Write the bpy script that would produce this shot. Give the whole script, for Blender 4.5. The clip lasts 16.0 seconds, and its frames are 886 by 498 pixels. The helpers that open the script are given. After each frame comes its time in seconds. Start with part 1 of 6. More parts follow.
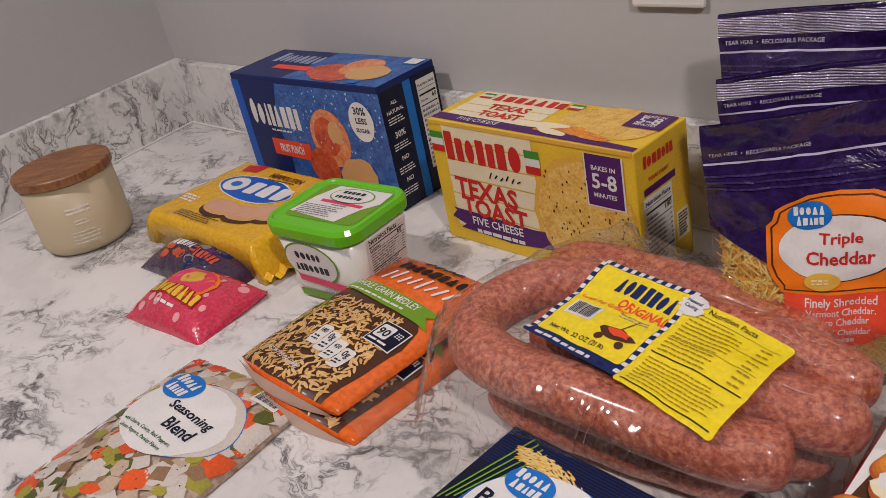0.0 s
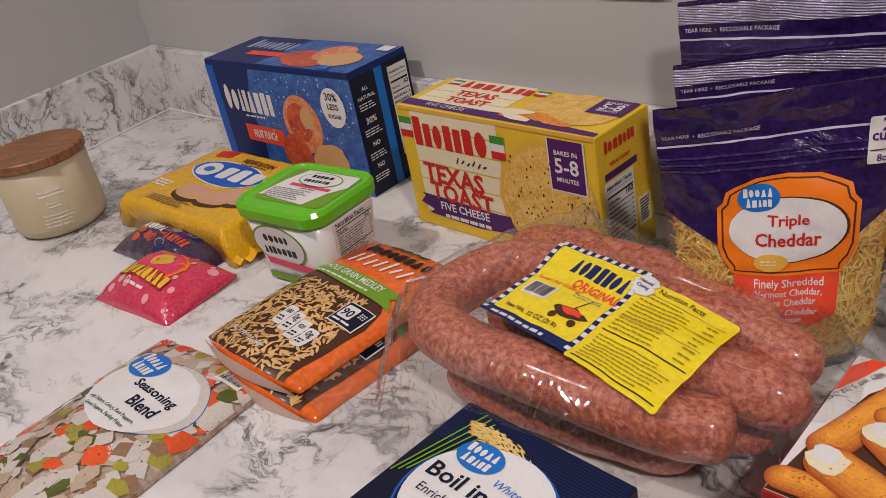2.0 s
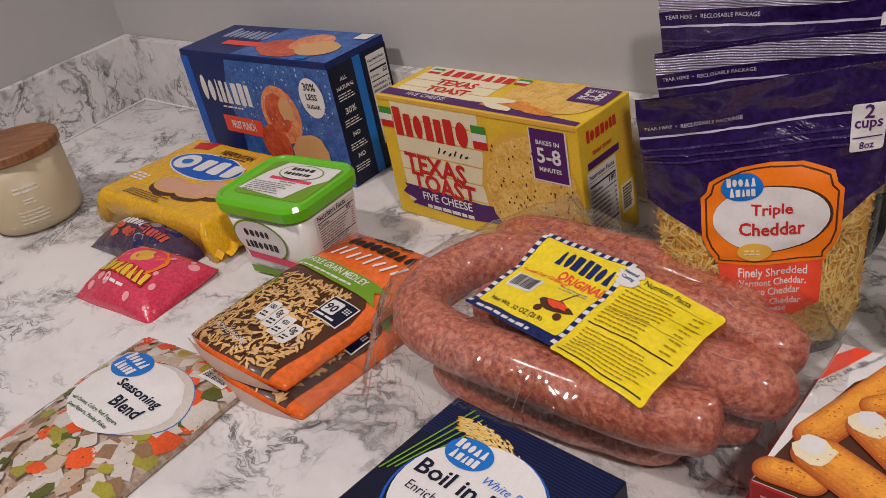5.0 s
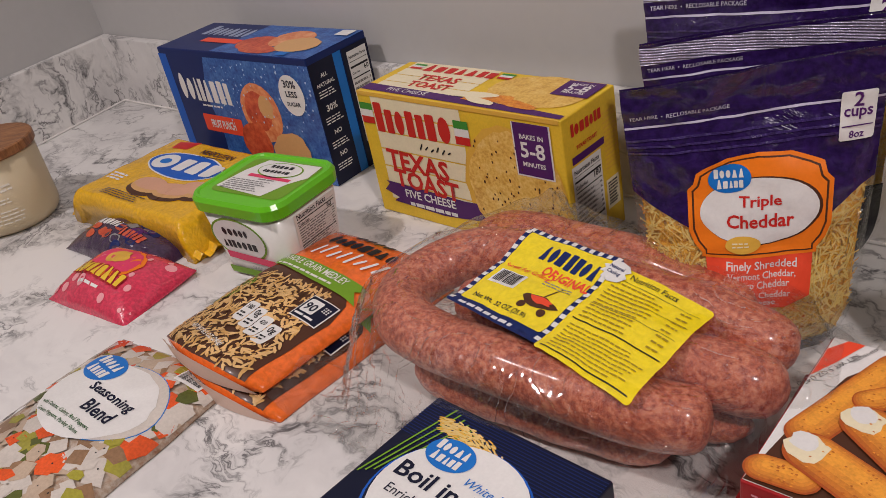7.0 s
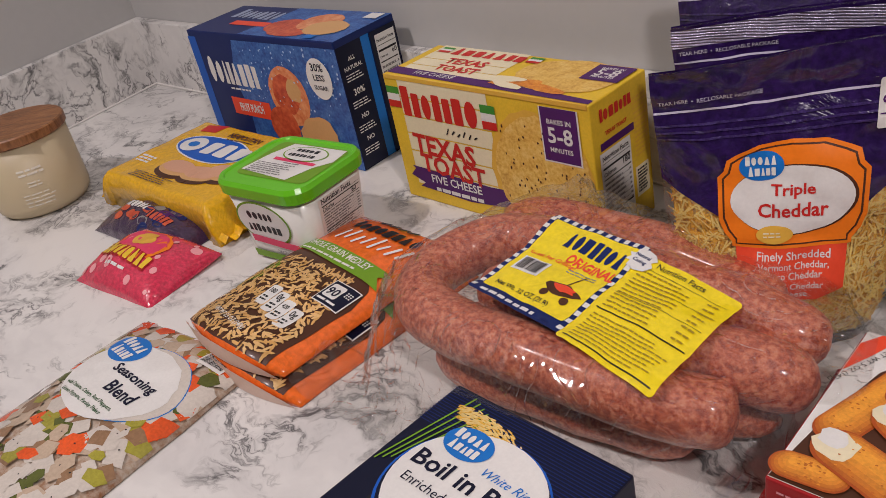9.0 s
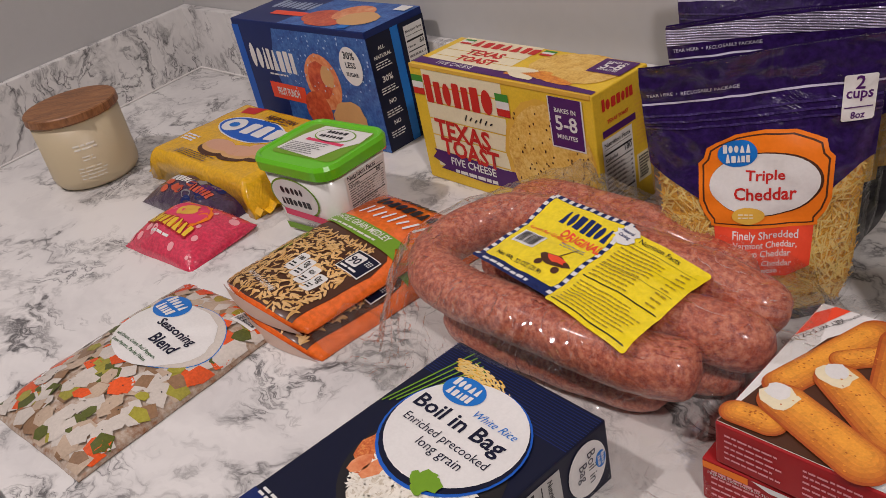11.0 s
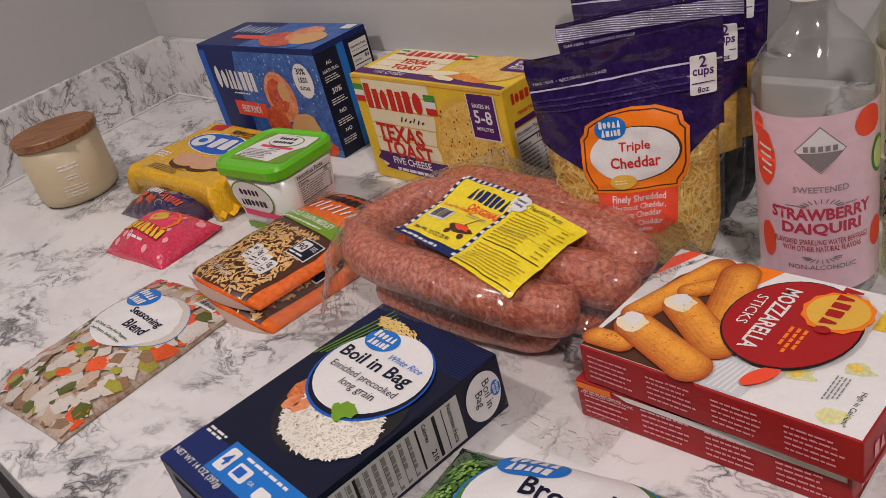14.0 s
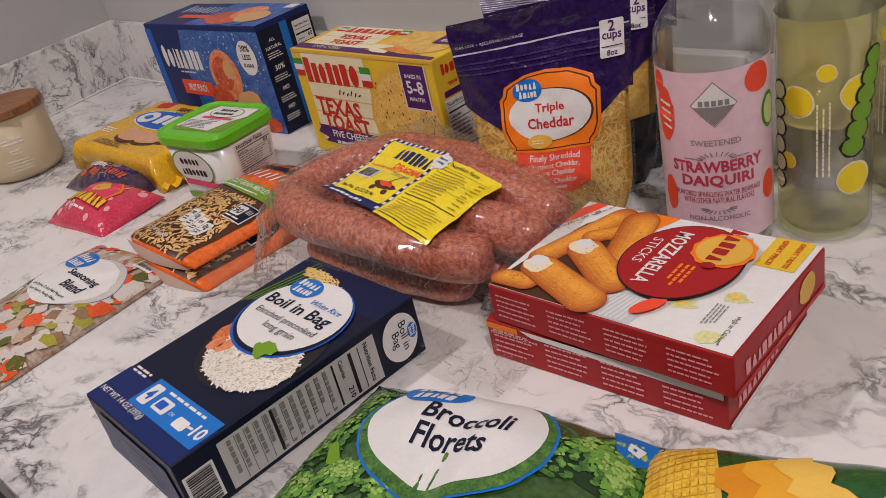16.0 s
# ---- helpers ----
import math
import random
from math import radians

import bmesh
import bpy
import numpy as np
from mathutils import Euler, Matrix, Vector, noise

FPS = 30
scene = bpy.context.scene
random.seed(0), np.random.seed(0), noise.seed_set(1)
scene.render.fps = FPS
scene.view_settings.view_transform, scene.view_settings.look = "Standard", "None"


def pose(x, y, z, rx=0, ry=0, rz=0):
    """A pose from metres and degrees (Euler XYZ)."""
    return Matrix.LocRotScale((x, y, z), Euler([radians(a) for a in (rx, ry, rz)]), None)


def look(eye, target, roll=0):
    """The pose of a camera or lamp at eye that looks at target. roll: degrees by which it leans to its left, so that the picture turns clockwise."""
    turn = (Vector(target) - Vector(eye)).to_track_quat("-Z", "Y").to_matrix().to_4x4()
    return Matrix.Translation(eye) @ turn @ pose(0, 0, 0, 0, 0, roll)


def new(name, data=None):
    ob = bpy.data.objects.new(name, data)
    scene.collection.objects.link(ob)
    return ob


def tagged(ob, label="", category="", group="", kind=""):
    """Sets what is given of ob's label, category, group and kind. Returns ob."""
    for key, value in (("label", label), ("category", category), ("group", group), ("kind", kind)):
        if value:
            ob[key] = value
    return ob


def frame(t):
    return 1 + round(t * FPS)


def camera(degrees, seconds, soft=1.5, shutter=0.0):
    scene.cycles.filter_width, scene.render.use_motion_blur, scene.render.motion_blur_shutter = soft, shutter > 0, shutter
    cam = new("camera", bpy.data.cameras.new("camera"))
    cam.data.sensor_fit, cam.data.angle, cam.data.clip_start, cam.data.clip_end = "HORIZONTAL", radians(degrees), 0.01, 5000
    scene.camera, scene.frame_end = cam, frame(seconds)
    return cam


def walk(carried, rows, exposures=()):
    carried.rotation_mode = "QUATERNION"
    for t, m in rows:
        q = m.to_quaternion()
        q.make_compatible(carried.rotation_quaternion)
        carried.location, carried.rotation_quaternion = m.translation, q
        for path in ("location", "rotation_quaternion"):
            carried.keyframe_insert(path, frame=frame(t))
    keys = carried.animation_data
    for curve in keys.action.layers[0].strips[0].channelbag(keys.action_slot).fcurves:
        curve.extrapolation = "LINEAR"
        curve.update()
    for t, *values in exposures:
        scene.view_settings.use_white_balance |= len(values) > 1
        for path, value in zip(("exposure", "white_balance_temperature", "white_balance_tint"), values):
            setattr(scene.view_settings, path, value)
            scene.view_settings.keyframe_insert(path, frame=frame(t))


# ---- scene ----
cam = camera(54.74, 16.0, 0.8)
ROWS = [
    (0.0, 0.0000, 0.0000, 0.4094, 61.39, 10.85, -4.13),
    (0.5, 0.0014, -0.0039, 0.4047, 61.32, 10.63, -4.45),
    (1.0, 0.0045, -0.0053, 0.3995, 61.09, 10.45, -4.67),
    (1.5, 0.0138, -0.0113, 0.4031, 61.15, 10.27, -4.76),
    (2.0, 0.0175, -0.0149, 0.4017, 60.95, 10.06, -4.65),
    (2.5, 0.0238, -0.0235, 0.4023, 60.68, 9.98, -4.27),
    (3.0, 0.0312, -0.0358, 0.4061, 60.46, 9.81, -3.76),
    (3.5, 0.0391, -0.0437, 0.4080, 60.23, 10.07, -3.18),
    (4.0, 0.0377, -0.0443, 0.4081, 59.82, 10.44, -2.80),
    (4.5, 0.0207, -0.0179, 0.4057, 59.74, 10.77, -3.31),
    (4.7, 0.0173, -0.0120, 0.4089, 59.44, 10.44, -5.55),
    (6.8, 0.0202, 0.0038, 0.3907, 59.61, 10.34, -7.64),
    (7.0, 0.0217, 0.0041, 0.3930, 59.58, 10.37, -7.17),
    (7.5, 0.0209, 0.0061, 0.3900, 59.66, 10.12, -6.43),
    (8.0, 0.0234, 0.0082, 0.3879, 59.43, 10.07, -6.16),
    (8.5, 0.0265, 0.0120, 0.3866, 59.28, 10.44, -5.56),
    (9.0, 0.0282, 0.0108, 0.3868, 59.12, 10.85, -4.88),
    (9.2, 0.0332, 0.0116, 0.3895, 58.66, 11.21, -4.34),
    (11.3, 0.0559, -0.0775, 0.4068, 58.95, 10.69, -1.80),
    (11.5, 0.0730, -0.0940, 0.4060, 59.06, 10.82, -1.88),
    (12.0, 0.0950, -0.1177, 0.4080, 59.12, 12.30, -2.36),
    (12.5, 0.1014, -0.1320, 0.4100, 59.21, 12.63, -2.81),
    (13.0, 0.1030, -0.1445, 0.4081, 59.53, 12.96, -3.08),
    (13.5, 0.1065, -0.1520, 0.4070, 59.94, 13.11, -3.08),
    (14.0, 0.1108, -0.1599, 0.4071, 60.27, 13.34, -3.14),
    (14.5, 0.1177, -0.1684, 0.4060, 60.64, 13.49, -3.16),
    (15.0, 0.1197, -0.1778, 0.4033, 60.92, 13.43, -3.00),
    (15.5, 0.1254, -0.1858, 0.3922, 60.84, 13.31, -2.97),
    (16.0, 0.1371, -0.2105, 0.3776, 60.38, 12.00, -4.98),
]
walk(cam, [(t, pose(x, y, z, rx, ry, rz)) for t, x, y, z, rx, ry, rz in ROWS])

# ---- world and lights ----
world = bpy.data.worlds.new("world")
scene.world = world
world.use_nodes = True
world.node_tree.nodes["Background"].inputs[0].default_value = (1.0, 0.9, 0.78, 1)
world.node_tree.nodes["Background"].inputs[1].default_value = 0.02


def area_lamp(name, at, target, size, power, colour):
    data = bpy.data.lights.new(name, "AREA")
    data.shape, data.size, data.energy, data.color = "DISK", size, power, colour
    ob = new(name, data)
    ob.matrix_world = look(at, target)
    return ob


CEILING = 1.52
area_lamp("ceiling_lamp_light", (-0.86, 0.36, CEILING - 0.06), (0.0, 0.5, 0.0), 0.085, 10.9, (1.0, 0.89, 0.895))
area_lamp("ceiling_lamp_light", (0.34, -0.80, CEILING - 0.06), (0.2, 0.3, 0.0), 0.16, 15.4, (1.0, 0.89, 0.895))


# ---- materials ----
def nodes_of(name):
    m = bpy.data.materials.new(name)
    m.use_nodes = True
    n = m.node_tree
    return m, n, n.nodes["Principled BSDF"], n.nodes.new("ShaderNodeTexCoord")


def link(n, a, b):
    n.links.new(a, b)


def noise_node(n, coord, scale, detail=4.0, rough=0.55, distort=0.0):
    t = n.nodes.new("ShaderNodeTexNoise")
    t.inputs["Scale"].default_value, t.inputs["Detail"].default_value = scale, detail
    t.inputs["Roughness"].default_value, t.inputs["Distortion"].default_value = rough, distort
    link(n, coord, t.inputs["Vector"])
    return t


def ramp_node(n, fac, stops):
    r = n.nodes.new("ShaderNodeValToRGB")
    while len(r.color_ramp.elements) < len(stops):
        r.color_ramp.elements.new(0.5)
    for e, (p, c) in zip(r.color_ramp.elements, stops):
        e.position, e.color = p, (*c, 1)
    link(n, fac, r.inputs[0])
    return r


def mix_node(n, fac, a, b, kind="MIX"):
    m = n.nodes.new("ShaderNodeMix")
    m.data_type, m.blend_type = "RGBA", kind
    for socket, value in ((m.inputs[0], fac), (m.inputs[6], a), (m.inputs[7], b)):
        if isinstance(value, bpy.types.NodeSocket):
            link(n, value, socket)
        elif isinstance(value, tuple):
            socket.default_value = (*value, 1)
        else:
            socket.default_value = value
    return m.outputs[2]


def bump_node(n, bsdf, height, strength, distance):
    b = n.nodes.new("ShaderNodeBump")
    b.inputs["Strength"].default_value, b.inputs["Distance"].default_value = strength, distance
    link(n, height, b.inputs["Height"])
    link(n, b.outputs[0], bsdf.inputs["Normal"])


MATS = {}


def paint(name, colour, rough=0.45, var=0.08, scale=60, bump=0.15, coat=0.0, metal=0.0, depth=0.0006):
    """A printed or moulded surface: its colour, varied at two scales, with a fine relief."""
    if name in MATS:
        return MATS[name]
    m, n, b, tc = nodes_of(name)
    big, small = noise_node(n, tc.outputs["Object"], scale * 0.3, 3), noise_node(n, tc.outputs["Object"], scale * 8, 5)
    lo, hi = tuple(c * (1 - var) for c in colour), tuple(min(1.0, c * (1 + var)) for c in colour)
    base = ramp_node(n, big.outputs[0], [(0.3, lo), (0.7, hi)])
    link(n, mix_node(n, 0.35, base.outputs[0], ramp_node(n, small.outputs[0], [(0.35, lo), (0.65, hi)]).outputs[0]), b.inputs["Base Color"])
    b.inputs["Roughness"].default_value, b.inputs["Metallic"].default_value = rough, metal
    b.inputs["Coat Weight"].default_value, b.inputs["Coat Roughness"].default_value = coat, 0.12
    b.inputs["Specular IOR Level"].default_value = 0.25
    bump_node(n, b, big.outputs[0], bump, depth * 4)
    MATS[name] = m
    return m


def marble():
    """White laminate: pale smoky drifts, patchy grey veins that fork, and hair-fine cracks."""
    m, n, b, tc = nodes_of("marble_laminate")
    co = tc.outputs["Object"]
    warp = noise_node(n, co, 4.5, 5, 0.6)
    add = n.nodes.new("ShaderNodeVectorMath")
    add.operation = "MULTIPLY_ADD"
    link(n, warp.outputs["Color"], add.inputs[0])
    add.inputs[1].default_value = (0.22, 0.22, 0.22)
    link(n, co, add.inputs[2])
    stretch = n.nodes.new("ShaderNodeMapping")
    stretch.inputs["Rotation"].default_value = (0, 0, 0.95)
    stretch.inputs["Scale"].default_value = (1.0, 1.9, 1.0)
    link(n, add.outputs[0], stretch.inputs[0])

    def veins(scale, detail, core, soft, tail):
        t = noise_node(n, stretch.outputs[0], scale, detail, 0.60)
        d = n.nodes.new("ShaderNodeMath")
        d.operation = "SUBTRACT"
        link(n, t.outputs[0], d.inputs[0])
        d.inputs[1].default_value = 0.5
        a = n.nodes.new("ShaderNodeMath")
        a.operation = "ABSOLUTE"
        link(n, d.outputs[0], a.inputs[0])
        return ramp_node(n, a.outputs[0], [(0.0, (1, 1, 1)), (core, (0.7, 0.7, 0.7)), (soft, (tail, tail, tail)), (soft * 2.6, (0, 0, 0))]).outputs[0]

    patch = ramp_node(n, noise_node(n, co, 6.0, 4, 0.6).outputs[0], [(0.42, (0.03, 0.03, 0.03)), (0.60, (1, 1, 1))]).outputs[0]
    patch2 = ramp_node(n, noise_node(n, co, 11.0, 3, 0.6).outputs[0], [(0.46, (0.0, 0.0, 0.0)), (0.62, (1, 1, 1))]).outputs[0]
    ground = ramp_node(n, noise_node(n, stretch.outputs[0], 6.0, 6, 0.6).outputs[0], [(0.42, (0.74, 0.725, 0.70)), (0.62, (0.63, 0.615, 0.60)), (0.78, (0.50, 0.49, 0.48))]).outputs[0]
    v1 = mix_node(n, 1.0, veins(4.6, 12, 0.006, 0.016, 0.30), patch, "MULTIPLY")
    v2 = mix_node(n, 1.0, veins(11.0, 10, 0.006, 0.015, 0.25), patch2, "MULTIPLY")
    c = mix_node(n, v1, ground, (0.055, 0.053, 0.056))
    c2 = mix_node(n, v2, c, (0.085, 0.082, 0.085))
    link(n, c2, b.inputs["Base Color"])
    b.inputs["Roughness"].default_value = 0.30
    bump_node(n, b, noise_node(n, co, 260, 3).outputs[0], 0.04, 0.001)
    return m


MARBLE = marble()
WALL_PAINT = paint("wall_paint", (0.47, 0.465, 0.455), 0.75, 0.03, 9, 0.12, depth=0.0004)
# Darker tone for the unseen walls, so that less light bounces back.
LOW_BOUNCE_PAINT = paint("low_bounce_wall_paint", (0.24, 0.22, 0.20), 0.8, 0.03, 9, 0.12, depth=0.0004)
CAULK = paint("caulk_white", (0.74, 0.72, 0.69), 0.6, 0.05, 80)
CEILING_PAINT = paint("ceiling_paint", (0.62, 0.61, 0.59), 0.9, 0.03, 12, 0.3)
FLOOR_WOOD = paint("dark_floor_wood", (0.022, 0.017, 0.015), 0.5, 0.3, 12, 0.2)
CABINET = paint("cabinet_paint", (0.10, 0.095, 0.09), 0.5, 0.06, 20)


# ---- mesh helpers ----
def mesh_ob(name, bm, material, smooth=False):
    me = bpy.data.meshes.new(name)
    bm.normal_update()
    bm.to_mesh(me)
    bm.free()
    if smooth:
        for p in me.polygons:
            p.use_smooth = True
    for m in material if isinstance(material, (list, tuple)) else (material,):
        me.materials.append(m)
    return new(name, me)


def part(name, bm, material, parent, label="", smooth=False):
    ob = mesh_ob(name, bm, material, smooth)
    ob.parent = parent
    return tagged(ob, label)


def thing(name, m, label, category, group="", kind=""):
    ob = new(name)
    ob.empty_display_size = 0.02
    ob.matrix_world = m
    return tagged(ob, label, category, group, kind)


def box_bm(x0, x1, y0, y1, z0, z1, bevel=0.0, segments=2):
    bm = bmesh.new()
    bmesh.ops.create_cube(bm, size=1)
    for v in bm.verts:
        v.co = ((x0 + x1) / 2 + v.co.x * (x1 - x0), (y0 + y1) / 2 + v.co.y * (y1 - y0), (z0 + z1) / 2 + v.co.z * (z1 - z0))
    if bevel:
        bmesh.ops.bevel(bm, geom=bm.edges[:], offset=bevel, segments=segments, profile=0.6, affect="EDGES")
    return bm


# ---- the room: local x runs along the back wall, y into the room ----
ROOM = pose(-0.4045, 1.4065, 0, 0, 0, -47.3)
SKEW = 9.5  # the side wall stands this far from square to the back wall
LONG, DEPTH, WIDE = 3.2, 0.635, 3.4  # counter's length and depth, room's width
THICK, RISE = 0.016, 0.105  # the backsplash


def structure(name, bm, material, label, category, smooth=False):
    ob = mesh_ob(name, bm, material, smooth)
    ob.matrix_world = ROOM
    return tagged(ob, label, category, kind="structure")


# In the room's frame y points from the back wall into the wall, so the room lies at y < 0.
def worktop_bm():
    bm = bmesh.new()
    lean = math.tan(radians(SKEW))
    plan = [(0.003, -0.002), (0.003 + lean * DEPTH, -DEPTH), (LONG, -DEPTH), (LONG, -0.002)]
    low, top = [bm.verts.new((x, y, -0.038)) for x, y in plan], [bm.verts.new((x, y, 0.0)) for x, y in plan]
    bm.faces.new(list(reversed(low)))
    bm.faces.new(top)
    for k in range(4):
        bm.faces.new((low[k], low[(k + 1) % 4], top[(k + 1) % 4], top[k]))
    bmesh.ops.bevel(bm, geom=bm.edges[:], offset=0.003, segments=2, profile=0.6, affect="EDGES")
    return bm


structure("countertop", worktop_bm(), MARBLE, "white marble-pattern laminate countertop with grey veins", "countertop")
structure("backsplash_back", box_bm(THICK + 0.001, LONG, -THICK, -0.001, 0.0006, RISE, 0.0015), MARBLE, "low marble-pattern backsplash along the back wall", "backsplash")
side = structure("backsplash_side", box_bm(0.001, THICK, -DEPTH - 0.02, -0.001, 0.0006, RISE, 0.0015), MARBLE, "low marble-pattern backsplash along the side wall", "backsplash")
side.matrix_world = ROOM @ pose(0, 0, 0, 0, 0, SKEW)
for turn, x0, x1, y0, y1 in ((0, THICK + 0.002, 1.4, -THICK - 0.0022, -THICK + 0.0005), (SKEW, THICK - 0.0005, THICK + 0.0022, -DEPTH, -THICK - 0.002)):
    bead = structure("trim", box_bm(x0, x1, y0, y1, 0.0004, 0.0030, 0.0008), CAULK, "thin white caulk bead where backsplash meets counter", "caulk")
    bead.matrix_world = ROOM @ pose(0, 0, 0, 0, 0, turn)
structure("wall_back", box_bm(-0.12, LONG + 0.12, 0.0, 0.12, -0.91, CEILING), WALL_PAINT, "plain off-white painted wall behind the counter", "wall")
side = structure("wall_side", box_bm(-0.12, 0.0, -WIDE - 0.1, 0.0, -0.91, CEILING), WALL_PAINT, "plain off-white painted side wall", "wall")
side.matrix_world = ROOM @ pose(0, 0, 0, 0, 0, SKEW)
# Two walls out of view close the room; their dark colour lowers the fill.
structure("wall_far", box_bm(LONG, LONG + 0.12, -WIDE, 0.0, -0.91, CEILING), LOW_BOUNCE_PAINT, "unseen closing wall, darkened to cut bounced light", "wall")
structure("wall_front", box_bm(-0.12, LONG + 0.12, -WIDE - 0.12, -WIDE, -0.91, CEILING), LOW_BOUNCE_PAINT, "unseen closing wall, darkened to cut bounced light", "wall")
structure("floor", box_bm(-0.12, LONG + 0.12, -WIDE - 0.12, 0.12, -1.0, -0.91), FLOOR_WOOD, "dark wooden kitchen floor", "floor")
structure("ceiling", box_bm(-0.12, LONG + 0.12, -WIDE - 0.12, 0.12, CEILING, CEILING + 0.1), CEILING_PAINT, "plain white ceiling", "ceiling")
structure("counter_base", box_bm(0.13, LONG, -DEPTH + 0.03, -0.002, -0.91, -0.0385), CABINET, "dark base cabinet under the countertop", "cabinet")


def wall_outlet():
    ob = new("wall_outlet")
    ob.matrix_world = ROOM @ pose(0.913, -0.0005, 0.264)
    tagged(ob, "white wall outlet plate above the backsplash", "outlet")
    white = paint("outlet_white", (0.74, 0.73, 0.71), 0.35, 0.03, 50)
    part("plate", box_bm(-0.035, 0.035, -0.006, 0.0, -0.058, 0.058, 0.003), white, ob)
    plate = ob.children[0]
    for z in (-0.020, 0.020):
        part("socket", box_bm(-0.017, 0.017, -0.0085, -0.005, z - 0.0145, z + 0.0145, 0.002), white, plate)
    return ob


wall_outlet()


# ---- flat print: shapes in the plane of a face, laid on any surface ----
def rect(x0, y0, x1, y1):
    return [(x0, y0), (x1, y0), (x1, y1), (x0, y1)]


def oval(cx, cy, rx, ry, turn=0.0, n=36):
    c, s = math.cos(radians(turn)), math.sin(radians(turn))
    ring = [(rx * math.cos(2 * math.pi * k / n), ry * math.sin(2 * math.pi * k / n)) for k in range(n)]
    return [(cx + c * x - s * y, cy + s * x + c * y) for x, y in ring]


def rrect(x0, y0, x1, y1, r, n=4):
    out = []
    for cx, cy, a in ((x1 - r, y1 - r, 0), (x0 + r, y1 - r, 90), (x0 + r, y0 + r, 180), (x1 - r, y0 + r, 270)):
        out += [(cx + r * math.cos(radians(a + 90 * k / n)), cy + r * math.sin(radians(a + 90 * k / n))) for k in range(n + 1)]
    return out


def turned(polys, cx, cy, angle):
    c, s = math.cos(radians(angle)), math.sin(radians(angle))
    return [[(cx + c * (x - cx) - s * (y - cy), cy + s * (x - cx) + c * (y - cy)) for x, y in p] for p in polys]


def capsule(x0, y0, x1, y1, r, r2=None, n=7):
    r2 = r2 or r
    a = math.atan2(y1 - y0, x1 - x0)
    out = [(x1 + r2 * math.cos(a - math.pi / 2 + math.pi * k / n), y1 + r2 * math.sin(a - math.pi / 2 + math.pi * k / n)) for k in range(n + 1)]
    return out + [(x0 + r * math.cos(a + math.pi / 2 + math.pi * k / n), y0 + r * math.sin(a + math.pi / 2 + math.pi * k / n)) for k in range(n + 1)]


def ragged(cx, cy, rx, ry, n, rough, rng, turn=0.0):
    c, s = math.cos(radians(turn)), math.sin(radians(turn))
    out = []
    for k in range(n):
        a, f = 2 * math.pi * k / n, 1 + rng.uniform(-rough, rough)
        x, y = rx * f * math.cos(a), ry * f * math.sin(a)
        out.append((cx + c * x - s * y, cy + s * x + c * y))
    return out


def bars(x0, y0, x1, y1, lines, rng, fill=0.55, lo=0.004, hi=0.012):
    """Lines of unreadable small print, as bars of its size."""
    out, pitch = [], (y1 - y0) / lines
    for k in range(lines):
        y, x, end = y1 - (k + 1) * pitch, x0, x1 - rng.uniform(0, 0.25) * (x1 - x0)
        while x < end - lo * 0.5:
            w = min(rng.uniform(lo, hi), end - x)
            out.append(rect(x, y + pitch * (1 - fill) / 2, x + w, y + pitch * (1 + fill) / 2))
            x += w + lo * 0.4
    return out


def blocks(x0, y0, x1, y1, count, rng, big_first=True):
    """A brand's word as a row of plain shapes: bars, ovals and wedges."""
    wide = [rng.uniform(0.75, 1.25) for _ in range(count)]
    k, a, out = (x1 - x0) / sum(wide), x0, []
    for n, w in enumerate(wide):
        top = y1 if (n == 0 and big_first) else y0 + (y1 - y0) * rng.uniform(0.78, 0.88)
        b, shape = a + w * k * 0.76, rng.choice(("bar", "oval", "bar", "wedge"))
        if shape == "oval":
            out.append(oval((a + b) / 2, (y0 + top) / 2, (b - a) / 2, (top - y0) / 2, 0, 14))
        elif shape == "wedge":
            out.append([(a, y0), (b, y0), (a + (b - a) * 0.66, top), (a + (b - a) * 0.34, top)])
        else:
            out.append(rrect(a, y0, b, top, min(b - a, top - y0) * 0.16, 3))
        a += w * k
    return out


def barcode(x0, y0, x1, y1, rng):
    out, x = [], x0
    while x < x1:
        w = rng.choice((0.0004, 0.0007, 0.0011))
        out.append(rect(x, y0, min(x + w, x1), y1))
        x += w + rng.choice((0.0004, 0.0007, 0.0010))
    return out


def shape_bm(polys):
    bm = bmesh.new()
    for k, p in enumerate(polys):
        try:
            bm.faces.new([bm.verts.new((x, y, (k % 37) * 1.1e-5)) for x, y in p])
        except ValueError:
            pass
    bmesh.ops.triangulate(bm, faces=[f for f in bm.faces if len(f.verts) > 4])
    return bm


